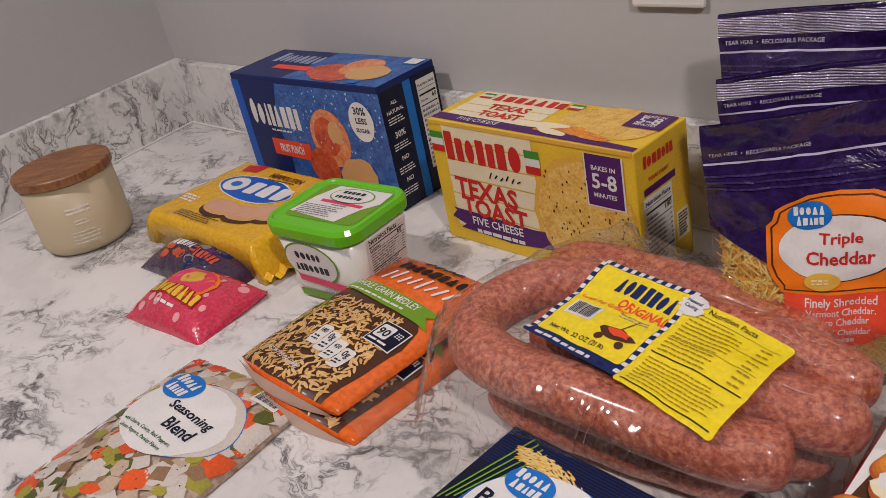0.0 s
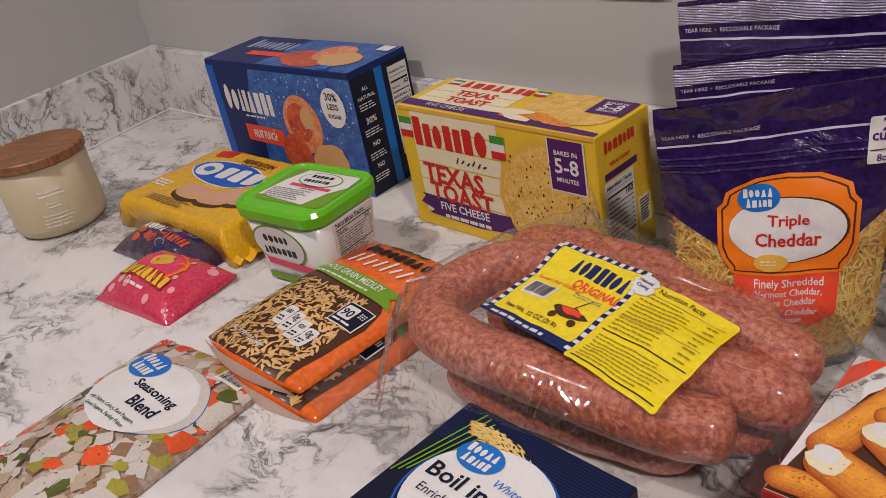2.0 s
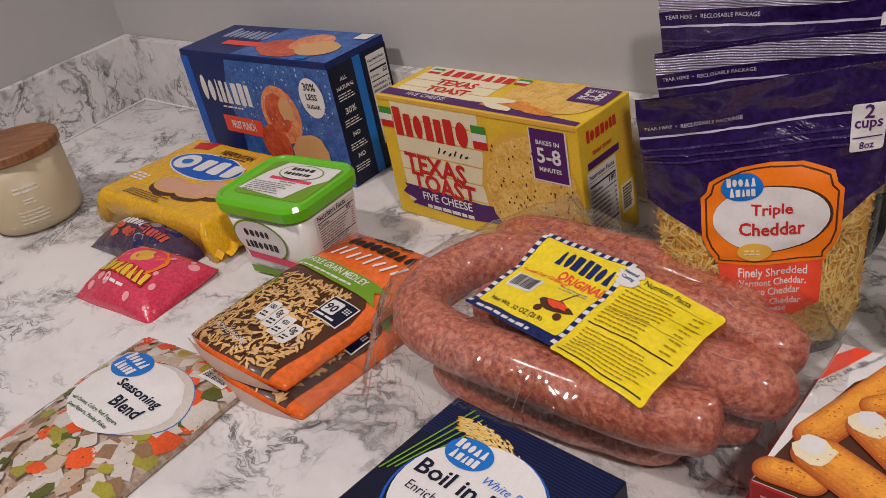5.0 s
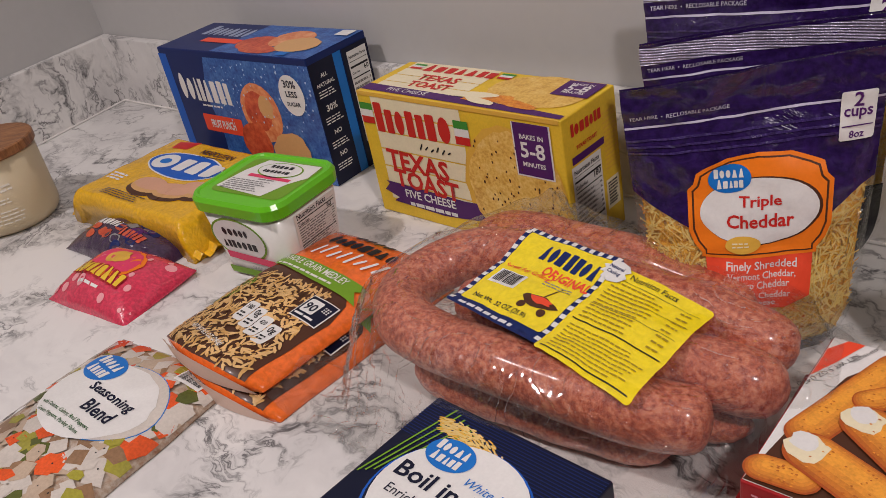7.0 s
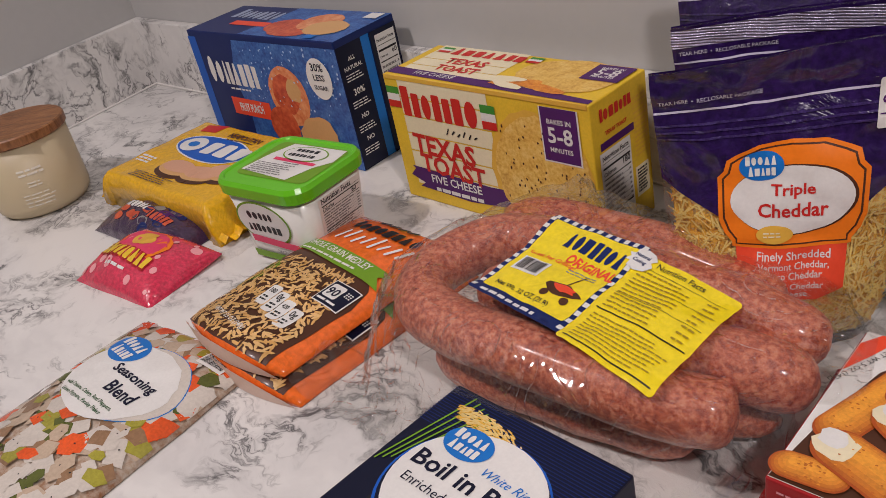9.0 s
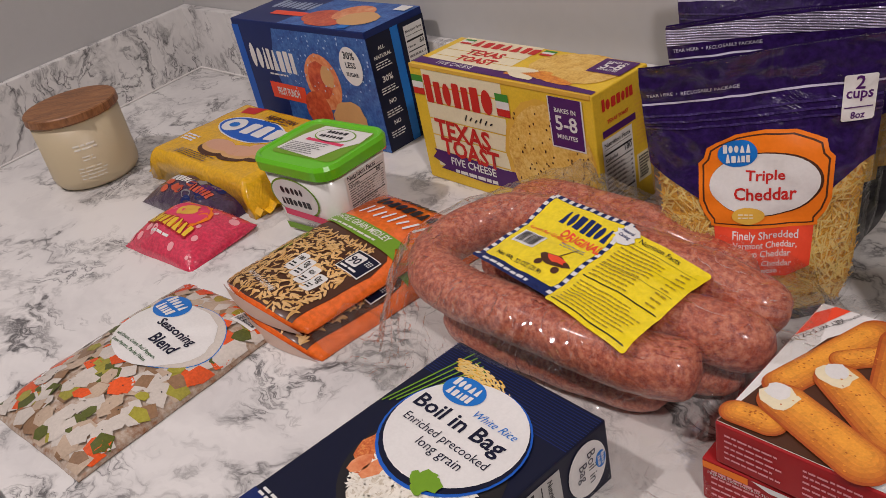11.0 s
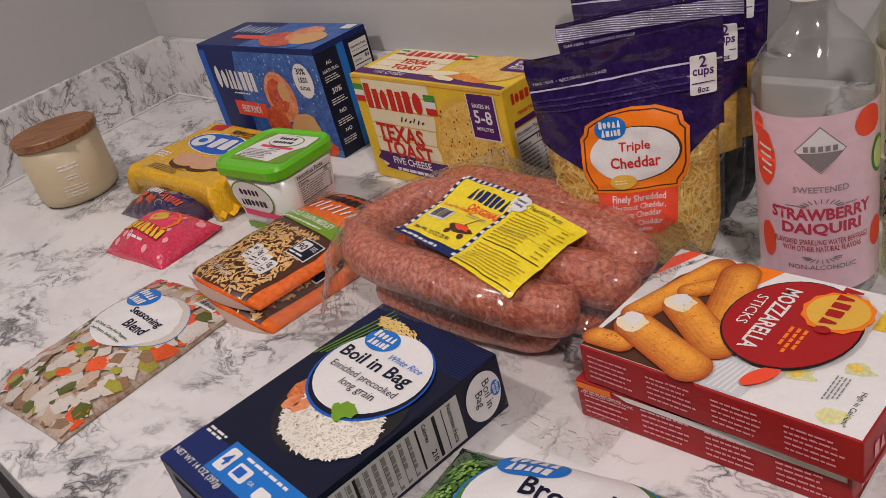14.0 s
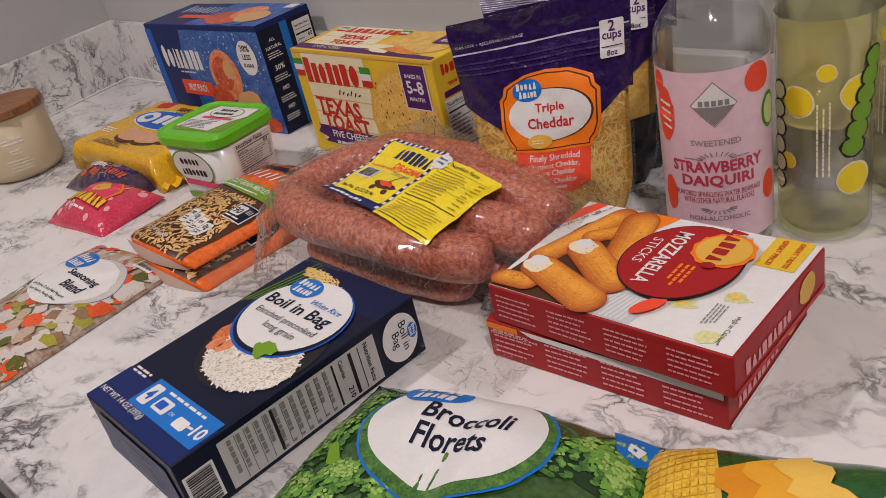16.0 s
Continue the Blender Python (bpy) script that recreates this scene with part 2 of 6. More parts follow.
def text_bm(body, width, cx, cy, angle=0.0, bold=0.0, height=None, shear=0.0):
    """Lettering in the built-in font, as wide as given, round (cx, cy)."""
    curve = bpy.data.curves.new("lettering", "FONT")
    curve.body, curve.size, curve.align_x, curve.align_y, curve.offset, curve.shear, curve.resolution_u = body, 1.0, "CENTER", "CENTER", bold, shear, 2
    ob = bpy.data.objects.new("lettering", curve)
    scene.collection.objects.link(ob)
    me = bpy.data.meshes.new_from_object(ob.evaluated_get(bpy.context.evaluated_depsgraph_get()))
    bpy.data.objects.remove(ob)
    bm = bmesh.new()
    bm.from_mesh(me)
    bpy.data.meshes.remove(me)
    xs, ys = [v.co.x for v in bm.verts], [v.co.y for v in bm.verts]
    k = width / (max(xs) - min(xs))
    ky = height / (max(ys) - min(ys)) if height else k
    mx, my = (max(xs) + min(xs)) / 2, (max(ys) + min(ys)) / 2
    c, s = math.cos(radians(angle)), math.sin(radians(angle))
    for v in bm.verts:
        x, y = (v.co.x - mx) * k, (v.co.y - my) * ky
        v.co = (cx + c * x - s * y, cy + s * x + c * y, 0)
    return bm


def lay(name, shapes, material, parent, surf, h=0.0003, step=0.0, label="", smooth=True):
    """Lays flat shapes (polygons or a bmesh) on a surface, h metres proud of it."""
    bm = shapes if isinstance(shapes, bmesh.types.BMesh) else shape_bm(shapes)
    if step:
        for axis in (0, 1):
            vals = [v.co[axis] for v in bm.verts]
            k0, k1 = math.floor(min(vals) / step) + 1, math.ceil(max(vals) / step)
            for k in range(k0, k1):
                at, no = Vector((0, 0, 0)), Vector((0, 0, 0))
                at[axis], no[axis] = k * step, 1
                bmesh.ops.bisect_plane(bm, geom=bm.verts[:] + bm.edges[:] + bm.faces[:], plane_co=at, plane_no=no)
    for f in bm.faces:
        if f.normal.z < 0 or sum((a.co.x * b.co.y - b.co.x * a.co.y) for a, b in zip(f.verts, f.verts[1:] + f.verts[:1])) < 0:
            f.normal_flip()
    for v in bm.verts:
        v.co = surf(v.co.x, v.co.y, h + v.co.z)
    ob = part(name, bm, material, parent, label, smooth)
    return tagged(ob, kind="stuff") if name in STUFF else ob


STUFF = {"small_print", "rice_grain", "water_drop", "herb_fleck", "floret_bud", "corn_kernel", "pepper_speck", "cheese_strand", "barcode", "panel_rule", "crust_highlight", "label_dash", "wheat_picture", "printed_ray", "printed_stripe", "bubble_picture", "brand_script"}


def each(name, polys, material, parent, surf, h=0.0003, step=0.0):
    for p in polys:
        lay(name, [p], material, parent, surf, h, step)


def write(body, width, cx, cy, material, parent, surf, h=0.0006, angle=0.0, bold=0.0, height=None, step=0.0, shear=0.0, name="lettering"):
    return lay(name, text_bm(body, width, cx, cy, angle, bold, height, shear), material, parent, surf, h, step)


def plane(origin, right, up):
    o, r, u = Vector(origin), Vector(right), Vector(up)
    n = r.cross(u)
    return lambda x, y, h: o + r * x + u * y + n * h


# Printing inks and films
def ink(name, colour, rough=0.42, var=0.07, coat=0.06):
    return paint(name, colour, rough, var, 55, 0.1, coat)


WHITE = ink("white_ink", (0.72, 0.71, 0.685))
CREAM = ink("cream_ink", (0.78, 0.70, 0.48))
BLACK = ink("black_ink", (0.015, 0.014, 0.016))
GREY = ink("grey_ink", (0.22, 0.21, 0.21))
NAVY = ink("navy_ink", (0.0035, 0.0055, 0.024))
BLUE = ink("blue_ink", (0.010, 0.10, 0.48))
SKY = ink("light_blue_ink", (0.010, 0.16, 0.54))
ROYAL = ink("royal_blue_ink", (0.006, 0.018, 0.11))
RED = ink("red_ink", (0.55, 0.022, 0.018))
DARK_RED = ink("dark_red_ink", (0.36, 0.012, 0.014))
ORANGE = ink("orange_ink", (0.85, 0.20, 0.012))
CORAL = ink("coral_ink", (0.80, 0.075, 0.03))
YELLOW = ink("yellow_ink", (0.74, 0.49, 0.035), var=0.14)
GOLD = ink("gold_ink", (0.72, 0.42, 0.06))
PURPLE = ink("purple_ink", (0.075, 0.013, 0.12))
GREEN = ink("green_ink", (0.05, 0.26, 0.035))
LEAF = ink("leaf_green_ink", (0.16, 0.32, 0.02))
DARK_GREEN = ink("dark_green_ink", (0.012, 0.085, 0.012))
BROWN = ink("brown_ink", (0.075, 0.028, 0.014))
PINK = ink("pink_ink", (0.70, 0.05, 0.13))
PALE_PINK = ink("pale_pink_ink", (0.78, 0.33, 0.36))
TAN = ink("tan_ink", (0.62, 0.36, 0.15))


def crumb(name, lo, mid, hi, scale, rough=0.45):
    """A printed food picture's mottled tone."""
    m, n, b, tc = nodes_of(name)
    a, d = noise_node(n, tc.outputs["Object"], scale, 6, 0.65), noise_node(n, tc.outputs["Object"], scale * 4, 4)
    base = ramp_node(n, a.outputs[0], [(0.32, lo), (0.5, mid), (0.7, hi)]).outputs[0]
    link(n, mix_node(n, 0.3, base, ramp_node(n, d.outputs[0], [(0.35, lo), (0.65, hi)]).outputs[0]), b.inputs["Base Color"])
    b.inputs["Roughness"].default_value, b.inputs["Coat Weight"].default_value = rough, 0.2
    bump_node(n, b, a.outputs[0], 0.1, 0.001)
    return m


FRUIT_RED = crumb("fruit_red_print", (0.36, 0.03, 0.012), (0.56, 0.075, 0.030), (0.70, 0.16, 0.06), 45)
PEACH = crumb("peach_print", (0.58, 0.13, 0.04), (0.72, 0.24, 0.09), (0.80, 0.40, 0.20), 45)
TOAST = crumb("toast_print", (0.56, 0.28, 0.035), (0.76, 0.47, 0.085), (0.84, 0.60, 0.19), 90)
FRIED = crumb("fried_crust_print", (0.50, 0.12, 0.006), (0.74, 0.24, 0.012), (0.84, 0.38, 0.05), 110)
CRUST = []
for k in range(6):
    lift = k / 5
    tone = (0.40 + 0.42 * lift, 0.070 + 0.265 * lift, 0.005 + 0.030 * lift)
    CRUST.append(crumb("crust_print", tuple(c * 0.80 for c in tone), tone, tuple(min(0.9, c * 1.14) for c in tone), 150))
RICE = crumb("rice_print", (0.44, 0.37, 0.26), (0.64, 0.58, 0.46), (0.76, 0.71, 0.60), 300)
STEW = crumb("stew_print", (0.32, 0.03, 0.008), (0.62, 0.12, 0.02), (0.78, 0.36, 0.10), 160)
FROST = crumb("frosty_blue_print", (0.006, 0.04, 0.22), (0.015, 0.10, 0.38), (0.07, 0.20, 0.50), 70)
BROCCOLI = crumb("broccoli_print", (0.012, 0.060, 0.009), (0.042, 0.15, 0.020), (0.13, 0.30, 0.05), 150)
KERNEL = crumb("corn_print", (0.62, 0.30, 0.01), (0.82, 0.50, 0.02), (0.88, 0.64, 0.10), 120)


def value_logo(parent, surf, cx, cy, w, turn=0.0, h=0.0006, step=0.0):
    """A blue oval with two rows of white blocks."""
    rng = random.Random(5)
    lay("logo_oval", [oval(cx, cy, w / 2, w * 0.34, turn)], SKY, parent, surf, h, step)
    rows = blocks(cx - w * 0.36, cy + w * 0.02, cx + w * 0.36, cy + w * 0.24, 5, rng) + blocks(cx - w * 0.30, cy - w * 0.22, cx + w * 0.34, cy - w * 0.01, 5, rng)
    each("logo_block", turned(rows, cx, cy, turn), WHITE, parent, surf, h + 0.0003, step)


def nutrition(parent, surf, x0, y0, x1, y1, seed, number, turn=False, h=0.0004, paper=None):
    """A nutrition panel: paper, heading, rules and rows of small print. turn: its lines run along y."""
    rng = random.Random(seed)
    paper = paper or WHITE
    parent = lay("nutrition_panel", [rect(x0, y0, x1, y1)], paper, parent, surf, h)
    w, t = (y1 - y0, x1 - x0) if turn else (x1 - x0, y1 - y0)
    if turn:
        base, ax, ay = surf, x0, y1
        surf = lambda x, y, k: base(ax + y, ay - x, k)
        x0, y0, x1, y1 = 0, 0, w, t
    write("Nutrition Facts", min(w * 0.86, t * 0.9), x0 + w * 0.06 + min(w * 0.86, t * 0.9) / 2, y1 - t * 0.065, BLACK, parent, surf, h + 0.0003, bold=0.02)
    write("Calories", min(w * 0.40, t * 0.34), x0 + w * 0.06 + min(w * 0.40, t * 0.34) / 2, y1 - t * 0.24, BLACK, parent, surf, h + 0.0003, bold=0.02)
    write(number, min(w * 0.24, t * 0.13 * len(number) * 0.55), x1 - w * 0.18, y1 - t * 0.22, BLACK, parent, surf, h + 0.0003, bold=0.02)
    lines = [rect(x0 + w * 0.05, y1 - t * q, x1 - w * 0.05, y1 - t * q + t * b) for q, b in ((0.12, 0.006), (0.185, 0.022), (0.30, 0.012), (0.70, 0.02))]
    lines += [rect(x0 + w * 0.05, y1 - t * (0.36 + 0.055 * k), x1 - w * 0.05, y1 - t * (0.36 + 0.055 * k) + t * 0.003) for k in range(11)]
    lay("panel_rule", lines, BLACK, parent, surf, h + 0.0003)
    small = bars(x0 + w * 0.06, y0 + t * 0.03, x1 - w * 0.2, y1 - t * 0.32, 12, rng, 0.42, w * 0.06, w * 0.2)
    small += bars(x1 - w * 0.13, y0 + t * 0.30, x1 - w * 0.05, y1 - t * 0.32, 7, rng, 0.42, w * 0.05, w * 0.08)
    lay("small_print", small, GREY, parent, surf, h + 0.0003)


def carton(name, m, w, d, t, material, label, category, group="", wobble=0.0012, seed=1, flaps=None):
    """A folded board box: body with soft, slightly bowed walls, and the flap seams of its ends."""
    ob = thing(name, m, label, category, group)
    bm = box_bm(-w / 2, w / 2, -d / 2, d / 2, 0, t, 0.0018, 3)
    part("body", bm, material, ob)
    return ob


def box_faces(w, d, t):
    return {
        "front": plane((0, -d / 2, 0), (1, 0, 0), (0, 0, 1)),
        "right": plane((w / 2, 0, 0), (0, 1, 0), (0, 0, 1)),
        "left": plane((-w / 2, 0, 0), (0, -1, 0), (0, 0, 1)),
        "top": plane((0, 0, t), (1, 0, 0), (0, 1, 0)),
    }


# ---- the things ----
def juice_carton():
    w, d, t = 0.266, 0.091, 0.147
    ob = carton("juice_carton", pose(-0.1205, 1.0000, 0, 0, 0, -45.4), w, d, t, ROYAL, "dark blue juice pouch carton with a fruit picture", "juice carton")
    f, rng = box_faces(w, d, t), random.Random(2)
    s = f["front"]
    lay("printed_panel", [[(-0.055, 0.001), (0.1335, 0.001), (0.1335, 0.1395), (-0.045, 0.1395), (-0.062, 0.09), (-0.05, 0.05)]], FROST, ob, s, 0.0002)
    lay("printed_panel", [rect(-0.1335, 0.001, -0.118, 0.1395)], BLUE, ob, s, 0.0002)
    each("brand_block", turned(blocks(-0.108, 0.083, -0.012, 0.116, 8, rng), -0.06, 0.1, -1), WHITE, ob, s, 0.0005)
    lay("small_print", bars(-0.075, 0.076, -0.025, 0.08, 1, rng), WHITE, ob, s, 0.0005)
    lay("flavour_banner", turned([rect(-0.082, 0.044, -0.008, 0.066)], -0.045, 0.055, -1), CORAL, ob, s, 0.0005)
    write("FRUIT PUNCH", 0.046, -0.045, 0.055, WHITE, ob, s, 0.0008, bold=0.03, height=0.011)
    lay("fruit_picture", [ragged(0.035, 0.078, 0.034, 0.036, 22, 0.02, rng)], PEACH, ob, s, 0.0005)
    lay("fruit_picture", [ragged(0.030, 0.080, 0.022, 0.024, 20, 0.05, rng)], FRUIT_RED, ob, s, 0.0006)
    lay("fruit_picture", [ragged(0.046, 0.086, 0.012, 0.014, 16, 0.1, rng)], TAN, ob, s, 0.0007)
    lay("fruit_picture", [ragged(0.012, 0.038, 0.026, 0.026, 22, 0.02, rng)], FRUIT_RED, ob, s, 0.0008)
    lay("fruit_picture", [ragged(0.070, 0.03, 0.034, 0.027, 22, 0.05, rng, 30)], TAN, ob, s, 0.001)
    lay("fruit_picture", [ragged(0.102, 0.012, 0.026, 0.011, 20, 0.06, rng)], FRUIT_RED, ob, s, 0.0011)
    drops = [oval(rng.uniform(-0.04, 0.13), rng.uniform(0.06, 0.138), q, q * 1.1, n=7) for q in [rng.uniform(0.0005, 0.0016) for _ in range(110)]]
    lay("water_drop", drops, ink("pale_blue_ink", (0.42, 0.55, 0.74)), ob, s, 0.0004)
    lay("sugar_badge", [oval(0.098, 0.105, 0.0195, 0.0235)], WHITE, ob, s, 0.0012)
    for k, (line, wd) in enumerate((("30%", 0.020), ("LESS", 0.018), ("SUGAR", 0.022))):
        write(line, wd, 0.098, 0.118 - 0.0115 * k, NAVY, ob, s, 0.0015, bold=0.02)
    s = f["right"]
    lay("printed_panel", [rect(-0.0445, 0.001, -0.008, 0.1395)], NAVY, ob, s, 0.0003)
    lay("printed_stripe", [rect(-0.008, 0.001, 0.004, 0.1395)], SKY, ob, s, 0.0004)
    lay("end_flap", [rect(0.005, 0.001, 0.0445, 0.1395)], NAVY, ob, s, 0.0012)
    for body, wd, y in (("ALL", 0.010, 0.124), ("NATURAL", 0.026, 0.1145), ("30%", 0.016, 0.088), ("NO", 0.011, 0.060), ("NO", 0.011, 0.034)):
        write(body, wd, -0.026, y, WHITE, ob, s, 0.0007, bold=0.02)
    for y in (0.104, 0.074, 0.046, 0.020):
        lay("small_print", bars(-0.039, y - 0.004, -0.013, y + 0.005, 3, rng, 0.4, 0.003, 0.008), WHITE, ob, s, 0.0006)
    nutrition(ob, s, 0.011, 0.030, 0.041, 0.134, 3, "60", h=0.0014)
    s = f["top"]
    lay("printed_panel", [[(-0.03, -0.0445), (0.133, -0.0445), (0.133, 0.0445), (-0.02, 0.0445)]], FROST, ob, s, 0.0002)
    each("brand_block", turned(blocks(-0.105, 0.002, -0.02, 0.032, 8, rng), -0.06, 0.017, -1), ink("blue_grey_ink", (0.30, 0.36, 0.50)), ob, s, 0.0005)
    lay("flavour_banner", [rect(-0.080, -0.019, -0.012, -0.006)], CORAL, ob, s, 0.0005)
    for x, y, rx, ry, mt in ((0.02, -0.012, 0.032, 0.022, FRUIT_RED), (0.06, 0.006, 0.030, 0.026, PEACH), (0.085, -0.010, 0.030, 0.022, TAN), (0.04, -0.03, 0.03, 0.012, FRUIT_RED)):
        lay("fruit_picture", [ragged(x, y, rx, ry, 22, 0.04, rng)], mt, ob, s, 0.0005 + x * 0.004)
    lay("best_by_panel", [rect(0.108, 0.024, 0.128, 0.040)], WHITE, ob, s, 0.0012)
    lay("best_by_panel", [rect(0.080, -0.042, 0.096, -0.032)], SKY, ob, s, 0.0012)
    return ob


def flag(parent, s, x, y, w, h):
    for k, m in enumerate((GREEN, WHITE, RED)):
        lay("flag_stripe", [rect(x, y + h * (2 - k) / 3, x + w, y + h * (3 - k) / 3)], m, parent, s, 0.0008)


def toast_carton():
    w, d, t = 0.238, 0.078, 0.130
    ob = carton("frozen_toast_carton", pose(0.0945, 0.7315, 0, 0, 0, -48.9), w, d, t, YELLOW, "yellow frozen garlic toast carton with red lettering", "food carton")
    f, rng = box_faces(w, d, t), random.Random(4)
    s = f["front"]
    planks = [rect(-0.1, 0.018 + 0.0185 * k, 0.012, 0.0352 + 0.0185 * k) for k in range(6)]
    each("printed_plank", planks, CREAM, ob, s, 0.0003)
    each("brand_block", blocks(-0.098, 0.091, 0.002, 0.121, 7, rng), RED, ob, s, 0.0007)
    flag(ob, s, -0.117, 0.098, 0.017, 0.021)
    flag(ob, s, 0.003, 0.093, 0.017, 0.023)
    lay("brand_script", [capsule(-0.045 + 0.007 * k, 0.0795 + 0.001 * (k % 2), -0.042 + 0.007 * k, 0.085 - 0.0015 * (k % 3), 0.0008) for k in range(6)], BLACK, ob, s, 0.0007)
    write("TEXAS", 0.080, -0.054, 0.0625, RED, ob, s, 0.0008, angle=-2, bold=0.03, height=0.021)
    write("TOAST", 0.084, -0.047, 0.0425, RED, ob, s, 0.0008, angle=-2, bold=0.03, height=0.020)
    stroke = [(-0.108, 0.026), (-0.1, 0.034), (-0.104, 0.037), (0.0, 0.034), (0.03, 0.036), (0.024, 0.029), (0.034, 0.026), (0.02, 0.017), (-0.03, 0.012), (-0.098, 0.015), (-0.09, 0.020)]
    lay("purple_brush_band", [stroke], PURPLE, ob, s, 0.0006)
    write("FIVE CHEESE", 0.066, -0.046, 0.0275, WHITE, ob, s, 0.0009, bold=0.02)
    lay("small_print", bars(-0.075, 0.013, -0.01, 0.020, 1, rng), WHITE, ob, s, 0.0009)
    lay("toast_picture", [ragged(0.062, 0.056, 0.056, 0.062, 40, 0.025, rng)], GOLD, ob, s, 0.0005)
    lay("toast_picture", [ragged(0.064, 0.055, 0.052, 0.058, 40, 0.03, rng)], TOAST, ob, s, 0.0007)
    flecks = [ragged(x, y, 0.0009, 0.0014, 5, 0.4, rng) for x, y in [(0.064 + rng.uniform(-0.045, 0.045), 0.055 + rng.uniform(-0.048, 0.048)) for _ in range(80)]]
    lay("herb_fleck", flecks, BROWN, ob, s, 0.0009)
    lay("baking_tag", [rect(0.069, 0.075, 0.108, 0.124)], WHITE, ob, s, 0.0010)
    lay("baking_tag", [rect(0.0705, 0.0765, 0.1065, 0.124)], PURPLE, ob, s, 0.0012)
    for body, wd, y in (("BAKES IN", 0.024, 0.112), ("5-8", 0.025, 0.100), ("MINUTES", 0.023, 0.087)):
        write(body, wd, 0.0885, y, WHITE, ob, s, 0.0015, bold=0.02)
    s = f["right"]
    each("brand_block", blocks(-0.028, 0.111, 0.016, 0.122, 7, rng), RED, ob, s, 0.0007)
    write("TEXAS TOAST", 0.030, -0.008, 0.1, RED, ob, s, 0.0007, bold=0.03)
    lay("purple_brush_band", [rect(-0.030, 0.087, 0.016, 0.0935)], PURPLE, ob, s, 0.0006)
    nutrition(ob, s, -0.032, 0.003, 0.010, 0.085, 6, "180")
    lay("small_print", bars(0.016, 0.060, 0.036, 0.115, 13, rng, 0.35, 0.002, 0.006), GOLD, ob, s, 0.0005)
    lay("code_panel", [rect(0.014, 0.024, 0.033, 0.052)], CREAM, ob, s, 0.0005)
    lay("small_print", bars(0.016, 0.027, 0.031, 0.050, 8, rng, 0.6, 0.001, 0.004), BLACK, ob, s, 0.0008)
    s = f["top"]
    each("printed_plank", [rect(-0.108, -0.026 + 0.0165 * k, 0.0, -0.0105 + 0.0165 * k) for k in range(4)], CREAM, ob, s, 0.0003)
    each("brand_block", blocks(-0.085, 0.020, 0.005, 0.036, 7, rng), RED, ob, s, 0.0006)
    flag(ob, s, -0.104, 0.022, 0.015, 0.012)
    flag(ob, s, 0.006, 0.022, 0.015, 0.012)
    write("TEXAS", 0.050, -0.05, 0.006, RED, ob, s, 0.0007, bold=0.03)
    write("TOAST", 0.052, -0.048, -0.010, RED, ob, s, 0.0007, bold=0.03)
    lay("purple_brush_band", [[(-0.117, -0.034), (0.117, -0.037), (0.117, -0.030), (0.04, -0.024), (-0.117, -0.020)]], PURPLE, ob, s, 0.0005)
    write("FIVE CHEESE", 0.050, -0.06, -0.0275, WHITE, ob, s, 0.0008)
    lay("toast_picture", [ragged(0.064, 0.006, 0.050, 0.033, 36, 0.03, rng)], TOAST, ob, s, 0.0006)
    lay("toast_picture", [ragged(0.03, -0.019, 0.026, 0.008, 20, 0.1, rng, 12), ragged(0.06, -0.022, 0.026, 0.006, 20, 0.1, rng, -8)], FRIED, ob, s, 0.0008)
    lay("cheese_picture", [ragged(0.012, -0.016, 0.024, 0.006, 14, 0.12, rng, 8), ragged(0.026, -0.026, 0.018, 0.005, 12, 0.12, rng, -10)], CREAM, ob, s, 0.001)
    lay("baking_tag", [rect(0.078, 0.004, 0.115, 0.035)], PURPLE, ob, s, 0.0011)
    for body, wd, y in (("BAKES IN", 0.022, 0.028), ("5-8", 0.022, 0.0195), ("MINUTES", 0.022, 0.011)):
        write(body, wd, 0.0965, y, WHITE, ob, s, 0.0014, bold=0.02)
    part("lid_seam", box_bm(-w / 2 + 0.002, w / 2 - 0.002, -d / 2 - 0.0008, -d / 2 + 0.0004, t - 0.0035, t + 0.0004), GOLD, ob)
    return ob


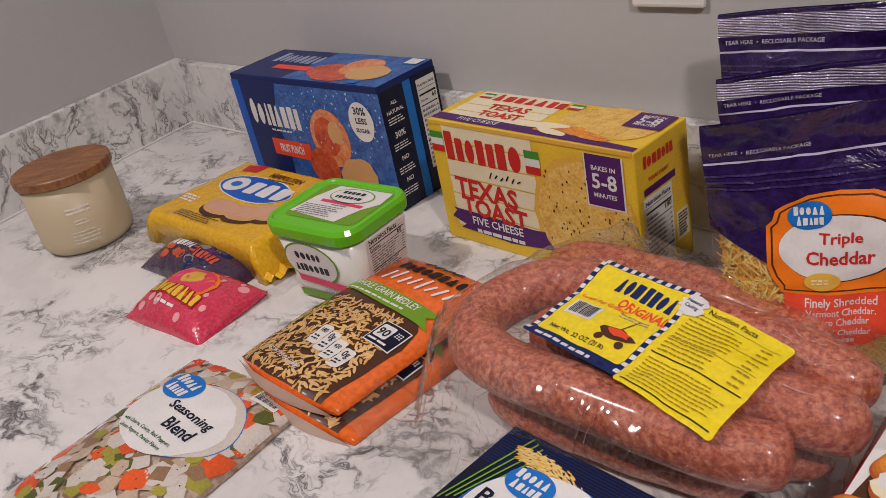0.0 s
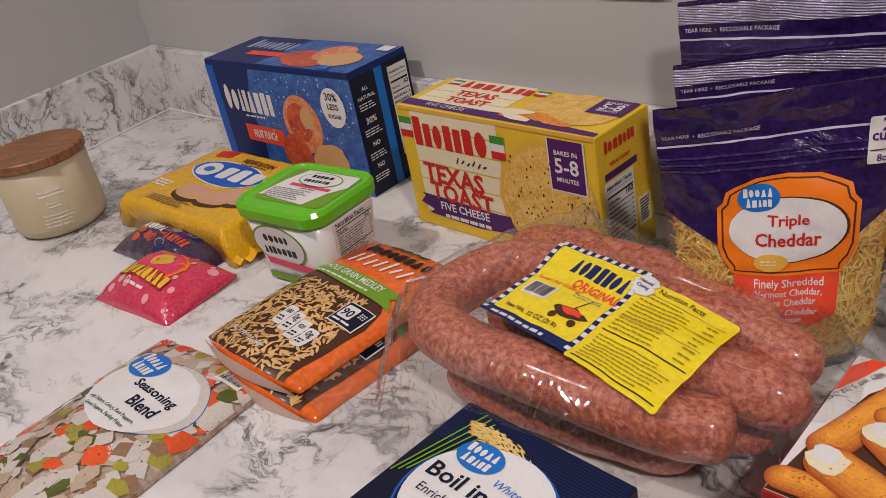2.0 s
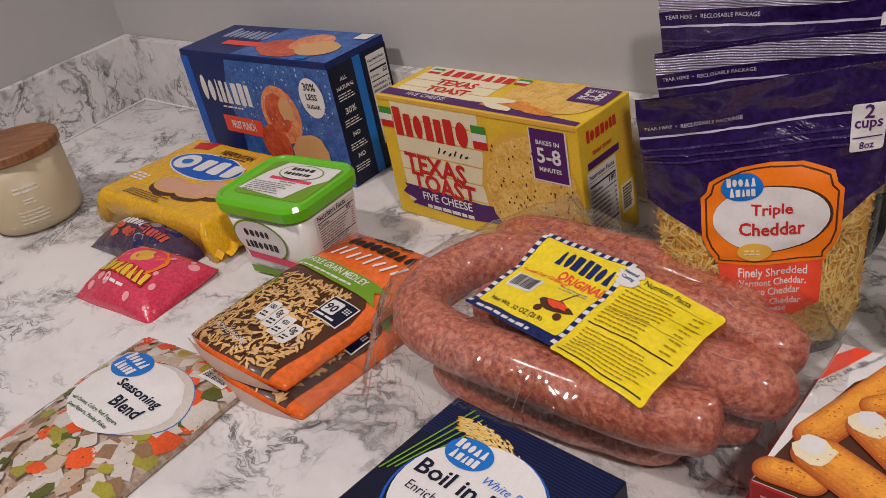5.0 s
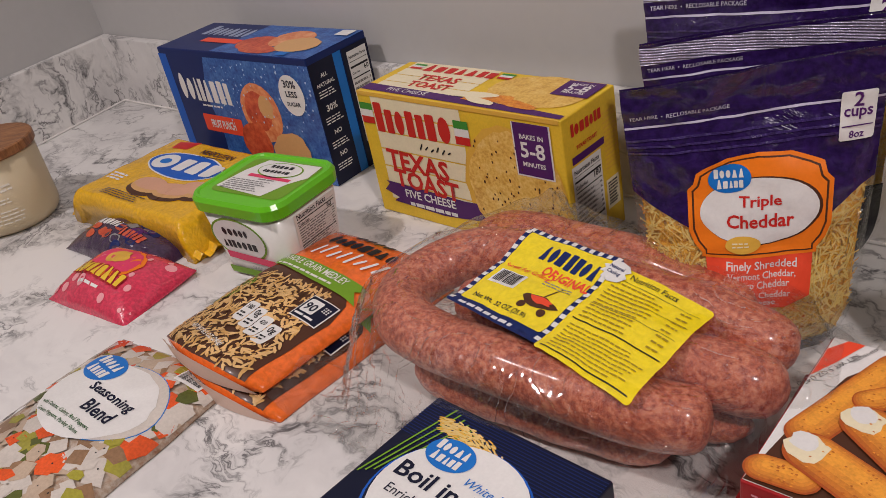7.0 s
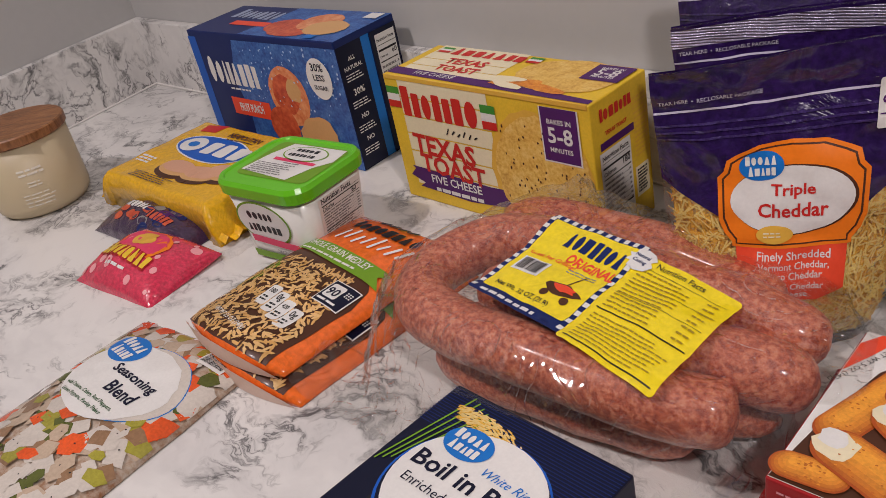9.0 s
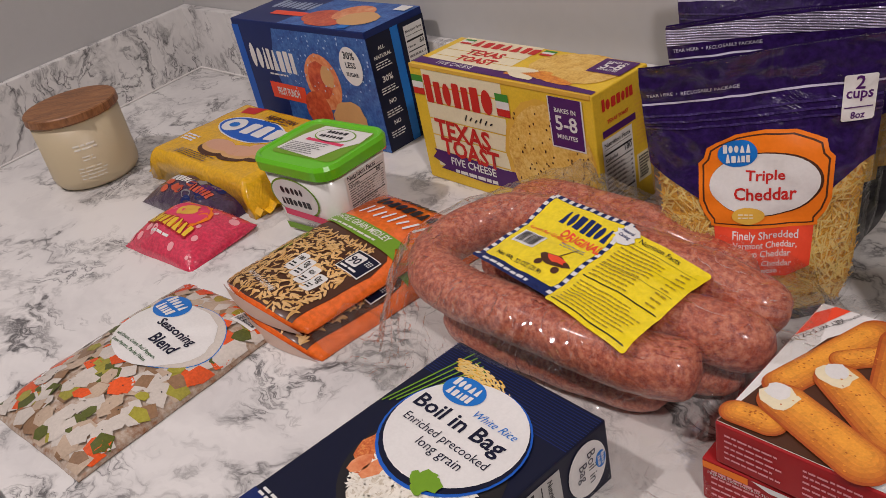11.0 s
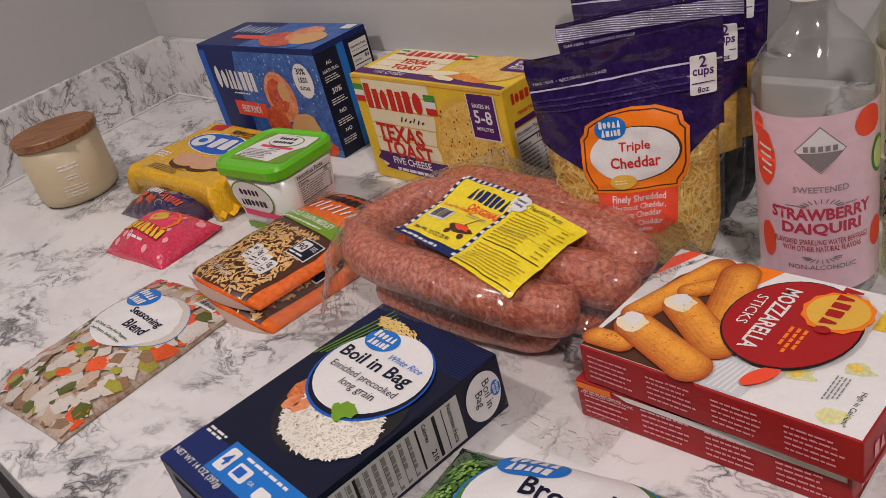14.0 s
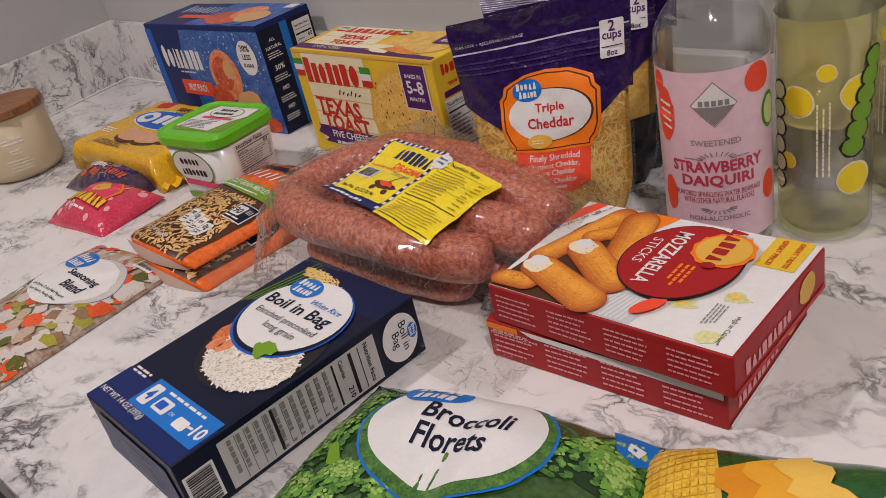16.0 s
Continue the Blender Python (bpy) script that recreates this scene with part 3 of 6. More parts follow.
def rice_carton():
    w, d, t = 0.129, 0.205, 0.049
    ob = carton("boil_in_bag_rice_carton", pose(-0.0295, 0.309, 0, 0, 0, -50.5), w, d, t, NAVY, "navy blue boxed rice carton lying flat on the counter", "food carton")
    f, rng = box_faces(w, d, t), random.Random(6)
    s = f["top"]
    lay("printed_stripe", [rect(-0.064, 0.068 + 0.0022 * k, 0.064, 0.0687 + 0.0022 * k) for k in range(15)], ROYAL, ob, s, 0.0002)
    lay("printed_panel", [rect(-0.064, -0.102, 0.064, -0.066)], ROYAL, ob, s, 0.0002)
    # bowl of rice
    bowl = lambda x, y, h: s(x + 0.012, y + 0.018, h)
    lay("bowl_picture", [oval(-0.002, -0.014, 0.052, 0.050)], BLACK, ob, bowl, 0.0004)
    lay("rice_picture", [ragged(0.004, -0.028, 0.043, 0.032, 40, 0.04, rng)], RICE, ob, bowl, 0.0006)
    grains = []
    for _ in range(900):
        a, q = rng.uniform(0, 2 * math.pi), math.sqrt(rng.random())
        x, y = 0.004 + 0.043 * q * math.cos(a), -0.028 + 0.032 * q * math.sin(a)
        grains += [oval(x, y, 0.0032, 0.0008, rng.uniform(0, 180), 6)]
    lay("rice_grain", grains, ink("grain_ink", (0.82, 0.78, 0.68), var=0.15), ob, bowl, 0.0008)
    lay("stew_picture", [ragged(-0.036, -0.012, 0.016, 0.026, 24, 0.12, rng)], STEW, ob, bowl, 0.0010)
    each("stew_picture", [ragged(-0.036 + rng.uniform(-0.01, 0.01), -0.014 + rng.uniform(-0.022, 0.02), 0.006, 0.008, 9, 0.2, rng) for _ in range(7)], PEACH, ob, bowl, 0.0012)
    # wheat ears
    stalks = [capsule(-0.061 + 0.004 * k, 0.030 + 0.003 * k, -0.045 + 0.005 * k, 0.098 - 0.002 * k, 0.0006) for k in range(6)]
    lay("wheat_picture", stalks, LEAF, ob, s, 0.0006)
    ears = []
    for k in range(13):
        for q in range(30):
            along = q / 29
            x = -0.048 + 0.060 * along + 0.0006 * k
            y = 0.082 + 0.012 * math.sin(math.pi * (0.15 + 0.75 * along)) - 0.0016 * k * (0.35 + along) - 0.010 * along
            ears.append(oval(x + rng.uniform(-0.0015, 0.0015), y + rng.uniform(-0.0015, 0.0015), 0.0026, 0.0006, 20 - 60 * along + rng.uniform(-18, 18), 6))
    lay("wheat_picture", ears[::2], GOLD, ob, s, 0.0008)
    lay("wheat_picture", ears[1::2], ink("straw_ink", (0.70, 0.52, 0.20), var=0.2), ob, s, 0.0010)
    # white name plate
    on = lambda x, y, h: s(x - 0.002, y + 0.010, h)
    lay("name_plate_ring", [oval(0.004, 0.026, 0.051, 0.046)], BLUE, ob, on, 0.0014)
    lay("name_plate_ring", [oval(0.004, 0.0265, 0.0495, 0.0442)], NAVY, ob, on, 0.0016)
    plate = lay("name_plate", [oval(0.003, 0.029, 0.048, 0.0425)], WHITE, ob, on, 0.0018)
    value_logo(plate, on,  -0.019, 0.057, 0.034, 0, 0.0022)
    write("White Rice", 0.036, 0.020, 0.047, SKY, plate, on,  0.0022, shear=0.3)
    write("Boil in Bag", 0.078, 0.000, 0.0335, NAVY, plate, on,  0.0022, bold=0.02, height=0.0155)
    write("Enriched precooked", 0.074, 0.003, 0.0195, NAVY, plate, on,  0.0022)
    write("long grain", 0.038, 0.009, 0.0095, NAVY, plate, on,  0.0022)
    herb = [ragged(0.020 + x, -0.0105 + y, 0.006, 0.005, 11, 0.3, rng) for x, y in ((-0.006, 0), (0.005, 0.002), (0, -0.005), (-0.001, 0.004))]
    lay("parsley_picture", herb, LEAF, ob, on, 0.0024)
    # blue cooking panel
    low = lambda x, y, h: s(x, y + 0.0075, h)
    lay("cooking_panel", [rect(-0.026, -0.095, 0.062, -0.068)], SKY, ob, low, 0.0005)
    icon = [rrect(-0.022, -0.091, -0.010, -0.072, 0.002), rrect(-0.004, -0.089, 0.013, -0.077, 0.002), rrect(0.027, -0.090, 0.041, -0.081, 0.002), capsule(0.041, -0.084, 0.046, -0.0835, 0.001)]
    each("cooking_icon", icon, WHITE, ob, low, 0.0008)
    write("4", 0.007, -0.016, -0.0815, BLUE, ob, low, 0.0011, bold=0.03)
    each("cooking_icon", [rect(-0.0015, -0.0865, 0.008, -0.0795)], BLUE, ob, low, 0.0011)
    write("OR", 0.006, 0.019, -0.084, WHITE, ob, low, 0.0008)
    write("10", 0.012, 0.054, -0.083, WHITE, ob, low, 0.0008, bold=0.03, height=0.011)
    lay("small_print", bars(-0.004, -0.0745, 0.058, -0.0705, 1, rng) + bars(-0.058, -0.076, -0.034, -0.069, 2, rng), WHITE, ob, low, 0.0008)
    write("NET WT 14 OZ (397g)", 0.062, -0.029, -0.0985, WHITE, ob, low, 0.0008, bold=0.01)
    s = f["right"]
    nutrition(ob, s, -0.072, 0.004, 0.060, 0.043, 8, "210", True, paper=ink("panel_grey", (0.50, 0.49, 0.47)))
    lay("side_badge", [oval(0.082, 0.025, 0.0165, 0.020)], WHITE, ob, s, 0.0006)
    value_logo(ob, s, 0.0935, 0.025, 0.013, -90, 0.0009)
    write("Boil in", 0.024, 0.086, 0.025, NAVY, ob, s, 0.001, angle=-90)
    write("Bag", 0.013, 0.077, 0.025, NAVY, ob, s, 0.001, angle=-90)
    lay("barcode_panel", [rect(-0.1, 0.006, -0.078, 0.036)], WHITE, ob, s, 0.0006)
    lay("barcode", turned(barcode(-0.103, 0.012, -0.075, 0.030, rng), -0.089, 0.021, 90), BLACK, ob, s, 0.0009)
    s = f["front"]
    lay("end_flap", [[(-0.060, 0.001), (0.060, 0.001), (0.052, 0.040), (-0.052, 0.040)]], ROYAL, ob, s, 0.0010)
    lay("small_print", bars(-0.02, 0.006, 0.03, 0.030, 5, rng, 0.3, 0.003, 0.01), GREY, ob, s, 0.0014)
    return ob


def mozzarella_carton(m, label, top=True):
    w, d, t = 0.180, 0.127, 0.0305 if top else 0.0325
    ob = carton("mozzarella_stick_carton", m, w, d, t, DARK_RED, label, "food carton", "cartons of mozzarella sticks")
    f, rng = box_faces(w, d, t), random.Random(9 if top else 10)
    s = f["front"]
    lay("small_print", [p for k in range(4) for p in bars(-0.084 + 0.044 * k, 0.005, -0.050 + 0.044 * k, t - 0.005, 5, rng, 0.32, 0.002, 0.006)], PALE_PINK, ob, s, 0.0004)
    if not top:
        lay("lid_edge", [[(-0.05, t - 0.005), (0.088, t - 0.009), (0.088, t - 0.0025), (-0.06, t - 0.001)]], WHITE, ob, s, 0.0008)
        lay("lid_edge", [rect(-0.089, t - 0.006, -0.062, t - 0.001)], ORANGE, ob, s, 0.0006)
        write("PREPARATION INSTRUCTIONS", 0.04, -0.066, t - 0.009, WHITE, ob, s, 0.0006)
    s = f["right"]
    lay("side_picture", [ragged(0.035, t * 0.55, 0.012, t * 0.33, 22, 0.06, rng)], GOLD, ob, s, 0.0005)
    each("brand_block", blocks(-0.05, 0.008, 0.012, t * 0.6, 9, rng), PALE_PINK, ob, s, 0.0005)
    lay("end_flap_edge", [rect(-0.062, 0.0005, 0.062, 0.004)], WHITE if not top else RED, ob, s, 0.0008)
    if not top:
        return ob
    s = plane((-w / 2, -d / 2, t), (1, 0, 0), (0, 1, 0))  # x 0..w, y 0..d
    F = lambda a, b: (a * w, b * d)
    lay("printed_panel", [rect(0.001, 0.001, w - 0.001, d - 0.001)], WHITE, ob, s, 0.0002)
    lay("picture_ground", [[F(0.006, 0.01), F(0.40, 0.01), F(0.46, 0.3), F(0.40, 0.6), F(0.32, 0.97), F(0.20, 0.97), F(0.10, 0.75), F(0.045, 0.4)]], BROWN, ob, s, 0.0004)
    lay("printed_swoosh", [[F(0.05, 0.99), F(0.10, 0.99), F(0.05, 0.82), F(0.008, 0.70), F(0.008, 0.9)]], CORAL, ob, s, 0.0006)
    lay("printed_swoosh", [[F(0.30, 0.99), F(0.44, 0.99), F(0.38, 0.80), F(0.33, 0.78)]], ORANGE, ob, s, 0.0006)
    sticks = ((0.085, 0.36, 0.215, 0.90, 0.0110), (0.19, 0.64, 0.27, 0.74, 0.0085), (0.305, 0.88, 0.385, 0.48, 0.0135), (0.035, 0.09, 0.14, 0.10, 0.0090), (0.215, 0.50, 0.435, 0.28, 0.0130), (0.125, 0.25, 0.415, 0.085, 0.0135))
    for k, (a, b, a2, b2, r) in enumerate(sticks):
        x0, y0 = F(a, b)
        x1, y1 = F(a2, b2)
        ux, uy = (x1 - x0) / math.hypot(x1 - x0, y1 - y0), (y1 - y0) / math.hypot(x1 - x0, y1 - y0)
        h = 0.0007 + 0.0003 * k
        along = lambda q, off: (x0 + (x1 - x0) * q - uy * off, y0 + (y1 - y0) * q + ux * off)
        for q, (tone, wide, off) in enumerate(zip(CRUST, (1.0, 0.93, 0.82, 0.68, 0.50, 0.30), (0.0, 0.05, 0.11, 0.18, 0.25, 0.31))):
            inset = 0.02 * q
            lay("stick_picture", [capsule(*along(inset, r * off), *along(1 - inset * 0.8, r * off), r * wide, r * wide * 1.04, 12)], tone, ob, s, h + 0.00004 * q)
        bits = []
        for _ in range(46):
            bits.append(ragged(*along(rng.uniform(0, 1), rng.uniform(-0.8, 0.85) * r), 0.0007, 0.0005, 5, 0.4, rng))
        lay("crust_highlight", bits[::2], CRUST[4], ob, s, h + 0.00024)
        lay("crust_highlight", bits[1::2], CRUST[1], ob, s, h + 0.00024)
        if k >= 4:
            lay("melted_cheese_picture", [ragged(*along(-0.06, 0), r * 0.80, r * 0.74, 14, 0.16, rng)], CREAM, ob, s, h + 0.00026)
            lay("melted_cheese_picture", [ragged(*along(-0.12, r * 0.2), r * 0.52, r * 0.46, 12, 0.2, rng)], WHITE, ob, s, h + 0.00030)
    cup = [F(0.45, 0.01), F(0.62, 0.01), F(0.64, 0.20), F(0.50, 0.26)]
    lay("sauce_cup_picture", [cup], ink("cup_grey_ink", (0.55, 0.57, 0.58)), ob, s, 0.0006)
    each("sauce_cup_picture", [[F(0.46 + 0.02 * k, 0.02), F(0.467 + 0.02 * k, 0.02), F(0.507 + 0.017 * k, 0.22), F(0.50 + 0.017 * k, 0.22)] for k in range(7)], WHITE, ob, s, 0.0008)
    lay("sauce_picture", [oval(*F(0.635, 0.165), 0.0130, 0.0055, 58)], CORAL, ob, s, 0.0030)
    cx, cy = F(0.600, 0.580)
    lay("red_badge_rim", [oval(cx, cy, 0.0405, 0.0455)], BLACK, ob, s, 0.0031)
    badge = lay("red_badge", [oval(cx, cy, 0.0393, 0.0443)], DARK_RED, ob, s, 0.0034)
    write("MOZZARELLA", 0.066, cx - 0.0125, cy - 0.001, WHITE, badge, s, 0.0037, angle=-90, bold=0.02, height=0.0115)
    write("STICKS", 0.032, cx - 0.0265, cy + 0.003, WHITE, badge, s, 0.0037, angle=-90)
    lay("small_print", turned(bars(cx + 0.004, cy + 0.001, cx + 0.030, cy + 0.014, 3, rng, 0.5, 0.003, 0.006), cx, cy, -90), ORANGE, badge, s, 0.0037)
    sx, sy = F(0.712, 0.735)
    lay("sun_edge", [[p for k in range(24) for p in [(sx + (0.0200 if k % 2 else 0.0215) * math.cos(math.pi * k / 12), sy + (0.0200 if k % 2 else 0.0215) * math.sin(math.pi * k / 12))]]], ORANGE, badge, s, 0.0040)
    lay("sun_disc", [oval(sx, sy, 0.0180, 0.0180)], GOLD, badge, s, 0.0043)
    each("brand_block", turned(blocks(sx - 0.026, sy - 0.006, sx + 0.026, sy + 0.006, 6, rng), sx, sy, -90), DARK_RED, badge, s, 0.0046)
    tx, ty = F(0.90, 0.86)
    lay("price_tag", [rect(tx - 0.013, ty - 0.019, tx + 0.013, ty + 0.017)], YELLOW, ob, s, 0.0006)
    write("GREAT TASTE!", 0.031, tx + 0.006, ty - 0.001, RED, ob, s, 0.0009, angle=-90, bold=0.02)
    write("GREAT PRICE!", 0.031, tx - 0.005, ty - 0.001, RED, ob, s, 0.0009, angle=-90, bold=0.02)
    write("High in Calcium*", 0.030, *F(0.925, 0.16), BLACK, ob, s, 0.0006, angle=-90)
    lay("small_print", turned(bars(*F(0.80, 0.20), *F(0.93, 0.27), 4, rng, 0.4, 0.002, 0.005), *F(0.86, 0.25), -90), GREY, ob, s, 0.0006)
    write("NET WT 5 OZ (142g)", 0.042, *F(0.045, 0.76), BLACK, ob, s, 0.0009, angle=-116)
    write("KEEP FROZEN", 0.018, *F(0.115, 0.92), BLACK, ob, s, 0.0009, angle=-116)
    herbs = [ragged(*F(a, b), 0.009, 0.006, 12, 0.3, rng) for a, b in ((0.87, 0.41), (0.73, 0.27), (0.88, 0.08))]
    each("herb_picture", herbs, ink("pale_herb_ink", (0.60, 0.58, 0.28), var=0.3), ob, s, 0.0004)
    each("herb_picture", [ragged(*F(0.72, 0.27), 0.004, 0.003, 9, 0.3, rng), ragged(*F(0.86, 0.42), 0.004, 0.003, 8, 0.3, rng)], ink("butter_ink", (0.78, 0.55, 0.10), var=0.2), ob, s, 0.0006)
    return ob


juice_carton()
toast_carton()
rice_carton()
mozzarella_carton(pose(0.2475, 0.281, 0, 0, 0, -44.8), "lower red carton of frozen mozzarella sticks, lid edge lifted", False)
mozzarella_carton(pose(0.253, 0.2705, 0.0336, 0, 0, -47.3), "upper red and white carton showing fried mozzarella sticks")


# ---- soft packs ----
def film_material(name, colour, rough=0.22, coat=0.6, var=0.12, crease=0.5, scale=38):
    """A printed plastic film: glossy, finely creased."""
    m, n, b, tc = nodes_of(name)
    big, fine = noise_node(n, tc.outputs["Object"], scale, 4, 0.5, 1.2), noise_node(n, tc.outputs["Object"], scale * 6, 3)
    lo, hi = tuple(c * (1 - var) for c in colour), tuple(min(1, c * (1 + var)) for c in colour)
    link(n, ramp_node(n, fine.outputs[0], [(0.35, lo), (0.65, hi)]).outputs[0], b.inputs["Base Color"])
    b.inputs["Roughness"].default_value, b.inputs["Coat Weight"].default_value, b.inputs["Coat Roughness"].default_value = rough, coat, 0.08
    b.inputs["Specular IOR Level"].default_value = 0.3
    bump_node(n, b, big.outputs[0], crease, 0.004)
    return m


def clear_film(name, tint=(0.97, 0.97, 0.96), gloss=0.05, rough=0.06, crease=0.5, scale=45, haze=0.04):
    """Thin clear plastic: lets light straight through, with gloss and a little milky haze."""
    m = bpy.data.materials.new(name)
    m.use_nodes = True
    n = m.node_tree
    n.nodes.remove(n.nodes["Principled BSDF"])
    out, tc = n.nodes["Material Output"], n.nodes.new("ShaderNodeTexCoord")
    clear, shine, milk = n.nodes.new("ShaderNodeBsdfTransparent"), n.nodes.new("ShaderNodeBsdfGlossy"), n.nodes.new("ShaderNodeBsdfDiffuse")
    clear.inputs[0].default_value, milk.inputs[0].default_value = (*tint, 1), (0.85, 0.84, 0.82, 1)
    shine.inputs["Roughness"].default_value = rough
    fres, curve, add = n.nodes.new("ShaderNodeLayerWeight"), n.nodes.new("ShaderNodeMath"), n.nodes.new("ShaderNodeMath")
    curve.operation, add.operation = "POWER", "MULTIPLY_ADD"
    fres.inputs["Blend"].default_value, curve.inputs[1].default_value = 0.5, 4.0
    add.inputs[1].default_value, add.inputs[2].default_value = 0.55, gloss
    link(n, fres.outputs["Facing"], curve.inputs[0])
    link(n, curve.outputs[0], add.inputs[0])
    a, c = n.nodes.new("ShaderNodeMixShader"), n.nodes.new("ShaderNodeMixShader")
    a.inputs[0].default_value = haze
    link(n, clear.outputs[0], a.inputs[1])
    link(n, milk.outputs[0], a.inputs[2])
    link(n, add.outputs[0], c.inputs[0])
    link(n, a.outputs[0], c.inputs[1])
    link(n, shine.outputs[0], c.inputs[2])
    link(n, c.outputs[0], out.inputs[0])
    bump = n.nodes.new("ShaderNodeBump")
    bump.inputs["Strength"].default_value, bump.inputs["Distance"].default_value = crease, 0.004
    soft, fold = noise_node(n, tc.outputs["Object"], scale * 0.7, 2, 0.5, 0.8), noise_node(n, tc.outputs["Object"], scale, 2, 0.45, 2.2)
    ridge = ramp_node(n, fold.outputs[0], [(0.455, (0, 0, 0)), (0.5, (1, 1, 1)), (0.545, (0, 0, 0))]).outputs[0]
    link(n, mix_node(n, 0.35, soft.outputs["Color"], ridge), bump.inputs["Height"])
    for s in (shine.inputs["Normal"], fres.inputs["Normal"]):
        link(n, bump.outputs[0], s)
    return m


def puff(w, d, thick, seed, p=2.6, wrinkle=0.0016, freq=28, floor=0.002):
    """The upper surface of a filled flat bag."""
    def top(x, y):
        a, b = min(1.0, abs(2 * x / w)), min(1.0, abs(2 * y / d))
        e = max(0.0, (1 - a ** p) * (1 - b ** p))
        q = noise.noise(Vector((x * freq, y * freq, seed * 7.3))) + 0.5 * noise.noise(Vector((x * freq * 2.6, y * freq * 2.6, seed * 3.1)))
        return floor + thick * e ** 0.6 + wrinkle * q * (0.35 + e)
    return lambda x, y, h: Vector((x, y, max(0.0012, top(x, y)) + h))


def outline(w, d, seed, jag=0.0):
    """How far the bag's edge wanders at a place along it."""
    return lambda x, y: (x * (1 + 0.02 * noise.noise(Vector((y * 22, seed, 0)))), y * (1 + 0.02 * noise.noise(Vector((x * 22, seed, 5)))))


def bag_bm(surf, w, d, n=44, seed=1, round_off=0.0):
    bm, edge = bmesh.new(), outline(w, d, seed)
    rows, under = [], []
    for k in range(n + 1):
        row, low = [], []
        for j in range(n + 1):
            x, y = w * (j / n - 0.5), d * (k / n - 0.5)
            p = surf(x, y, 0)
            ex, ey = edge(p.x, p.y)
            row.append(bm.verts.new((ex, ey, p.z)))
            low.append(bm.verts.new((ex, ey, 0.0004)) if k in (0, n) or j in (0, n) else None)
        rows.append(row)
        under.append(low)
    for k in range(n):
        for j in range(n):
            bm.faces.new((rows[k][j], rows[k][j + 1], rows[k + 1][j + 1], rows[k + 1][j]))
    for k in range(n):
        bm.faces.new((under[k][0], rows[k][0], rows[k + 1][0], under[k + 1][0]))
        bm.faces.new((rows[k][n], under[k][n], under[k + 1][n], rows[k + 1][n]))
        bm.faces.new((rows[0][k], under[0][k], under[0][k + 1], rows[0][k + 1]))
        bm.faces.new((under[n][k], rows[n][k], rows[n][k + 1], under[n][k + 1]))
    rim = [under[0][j] for j in range(n + 1)] + [under[k][n] for k in range(1, n + 1)] + [under[n][j] for j in range(n - 1, -1, -1)] + [under[k][0] for k in range(n - 1, 0, -1)]
    bm.faces.new(list(reversed(rim)))
    return bm


def chunks(count, x0, y0, x1, y1, size, rng, sides=(4, 5, 6)):
    out = []
    for _ in range(count):
        n = rng.choice(sides)
        q = size * rng.uniform(0.7, 1.25)
        out.append(ragged(rng.uniform(x0, x1), rng.uniform(y0, y1), q, q * rng.uniform(0.7, 1.0), n, 0.18, rng, rng.uniform(0, 90)))
    return out


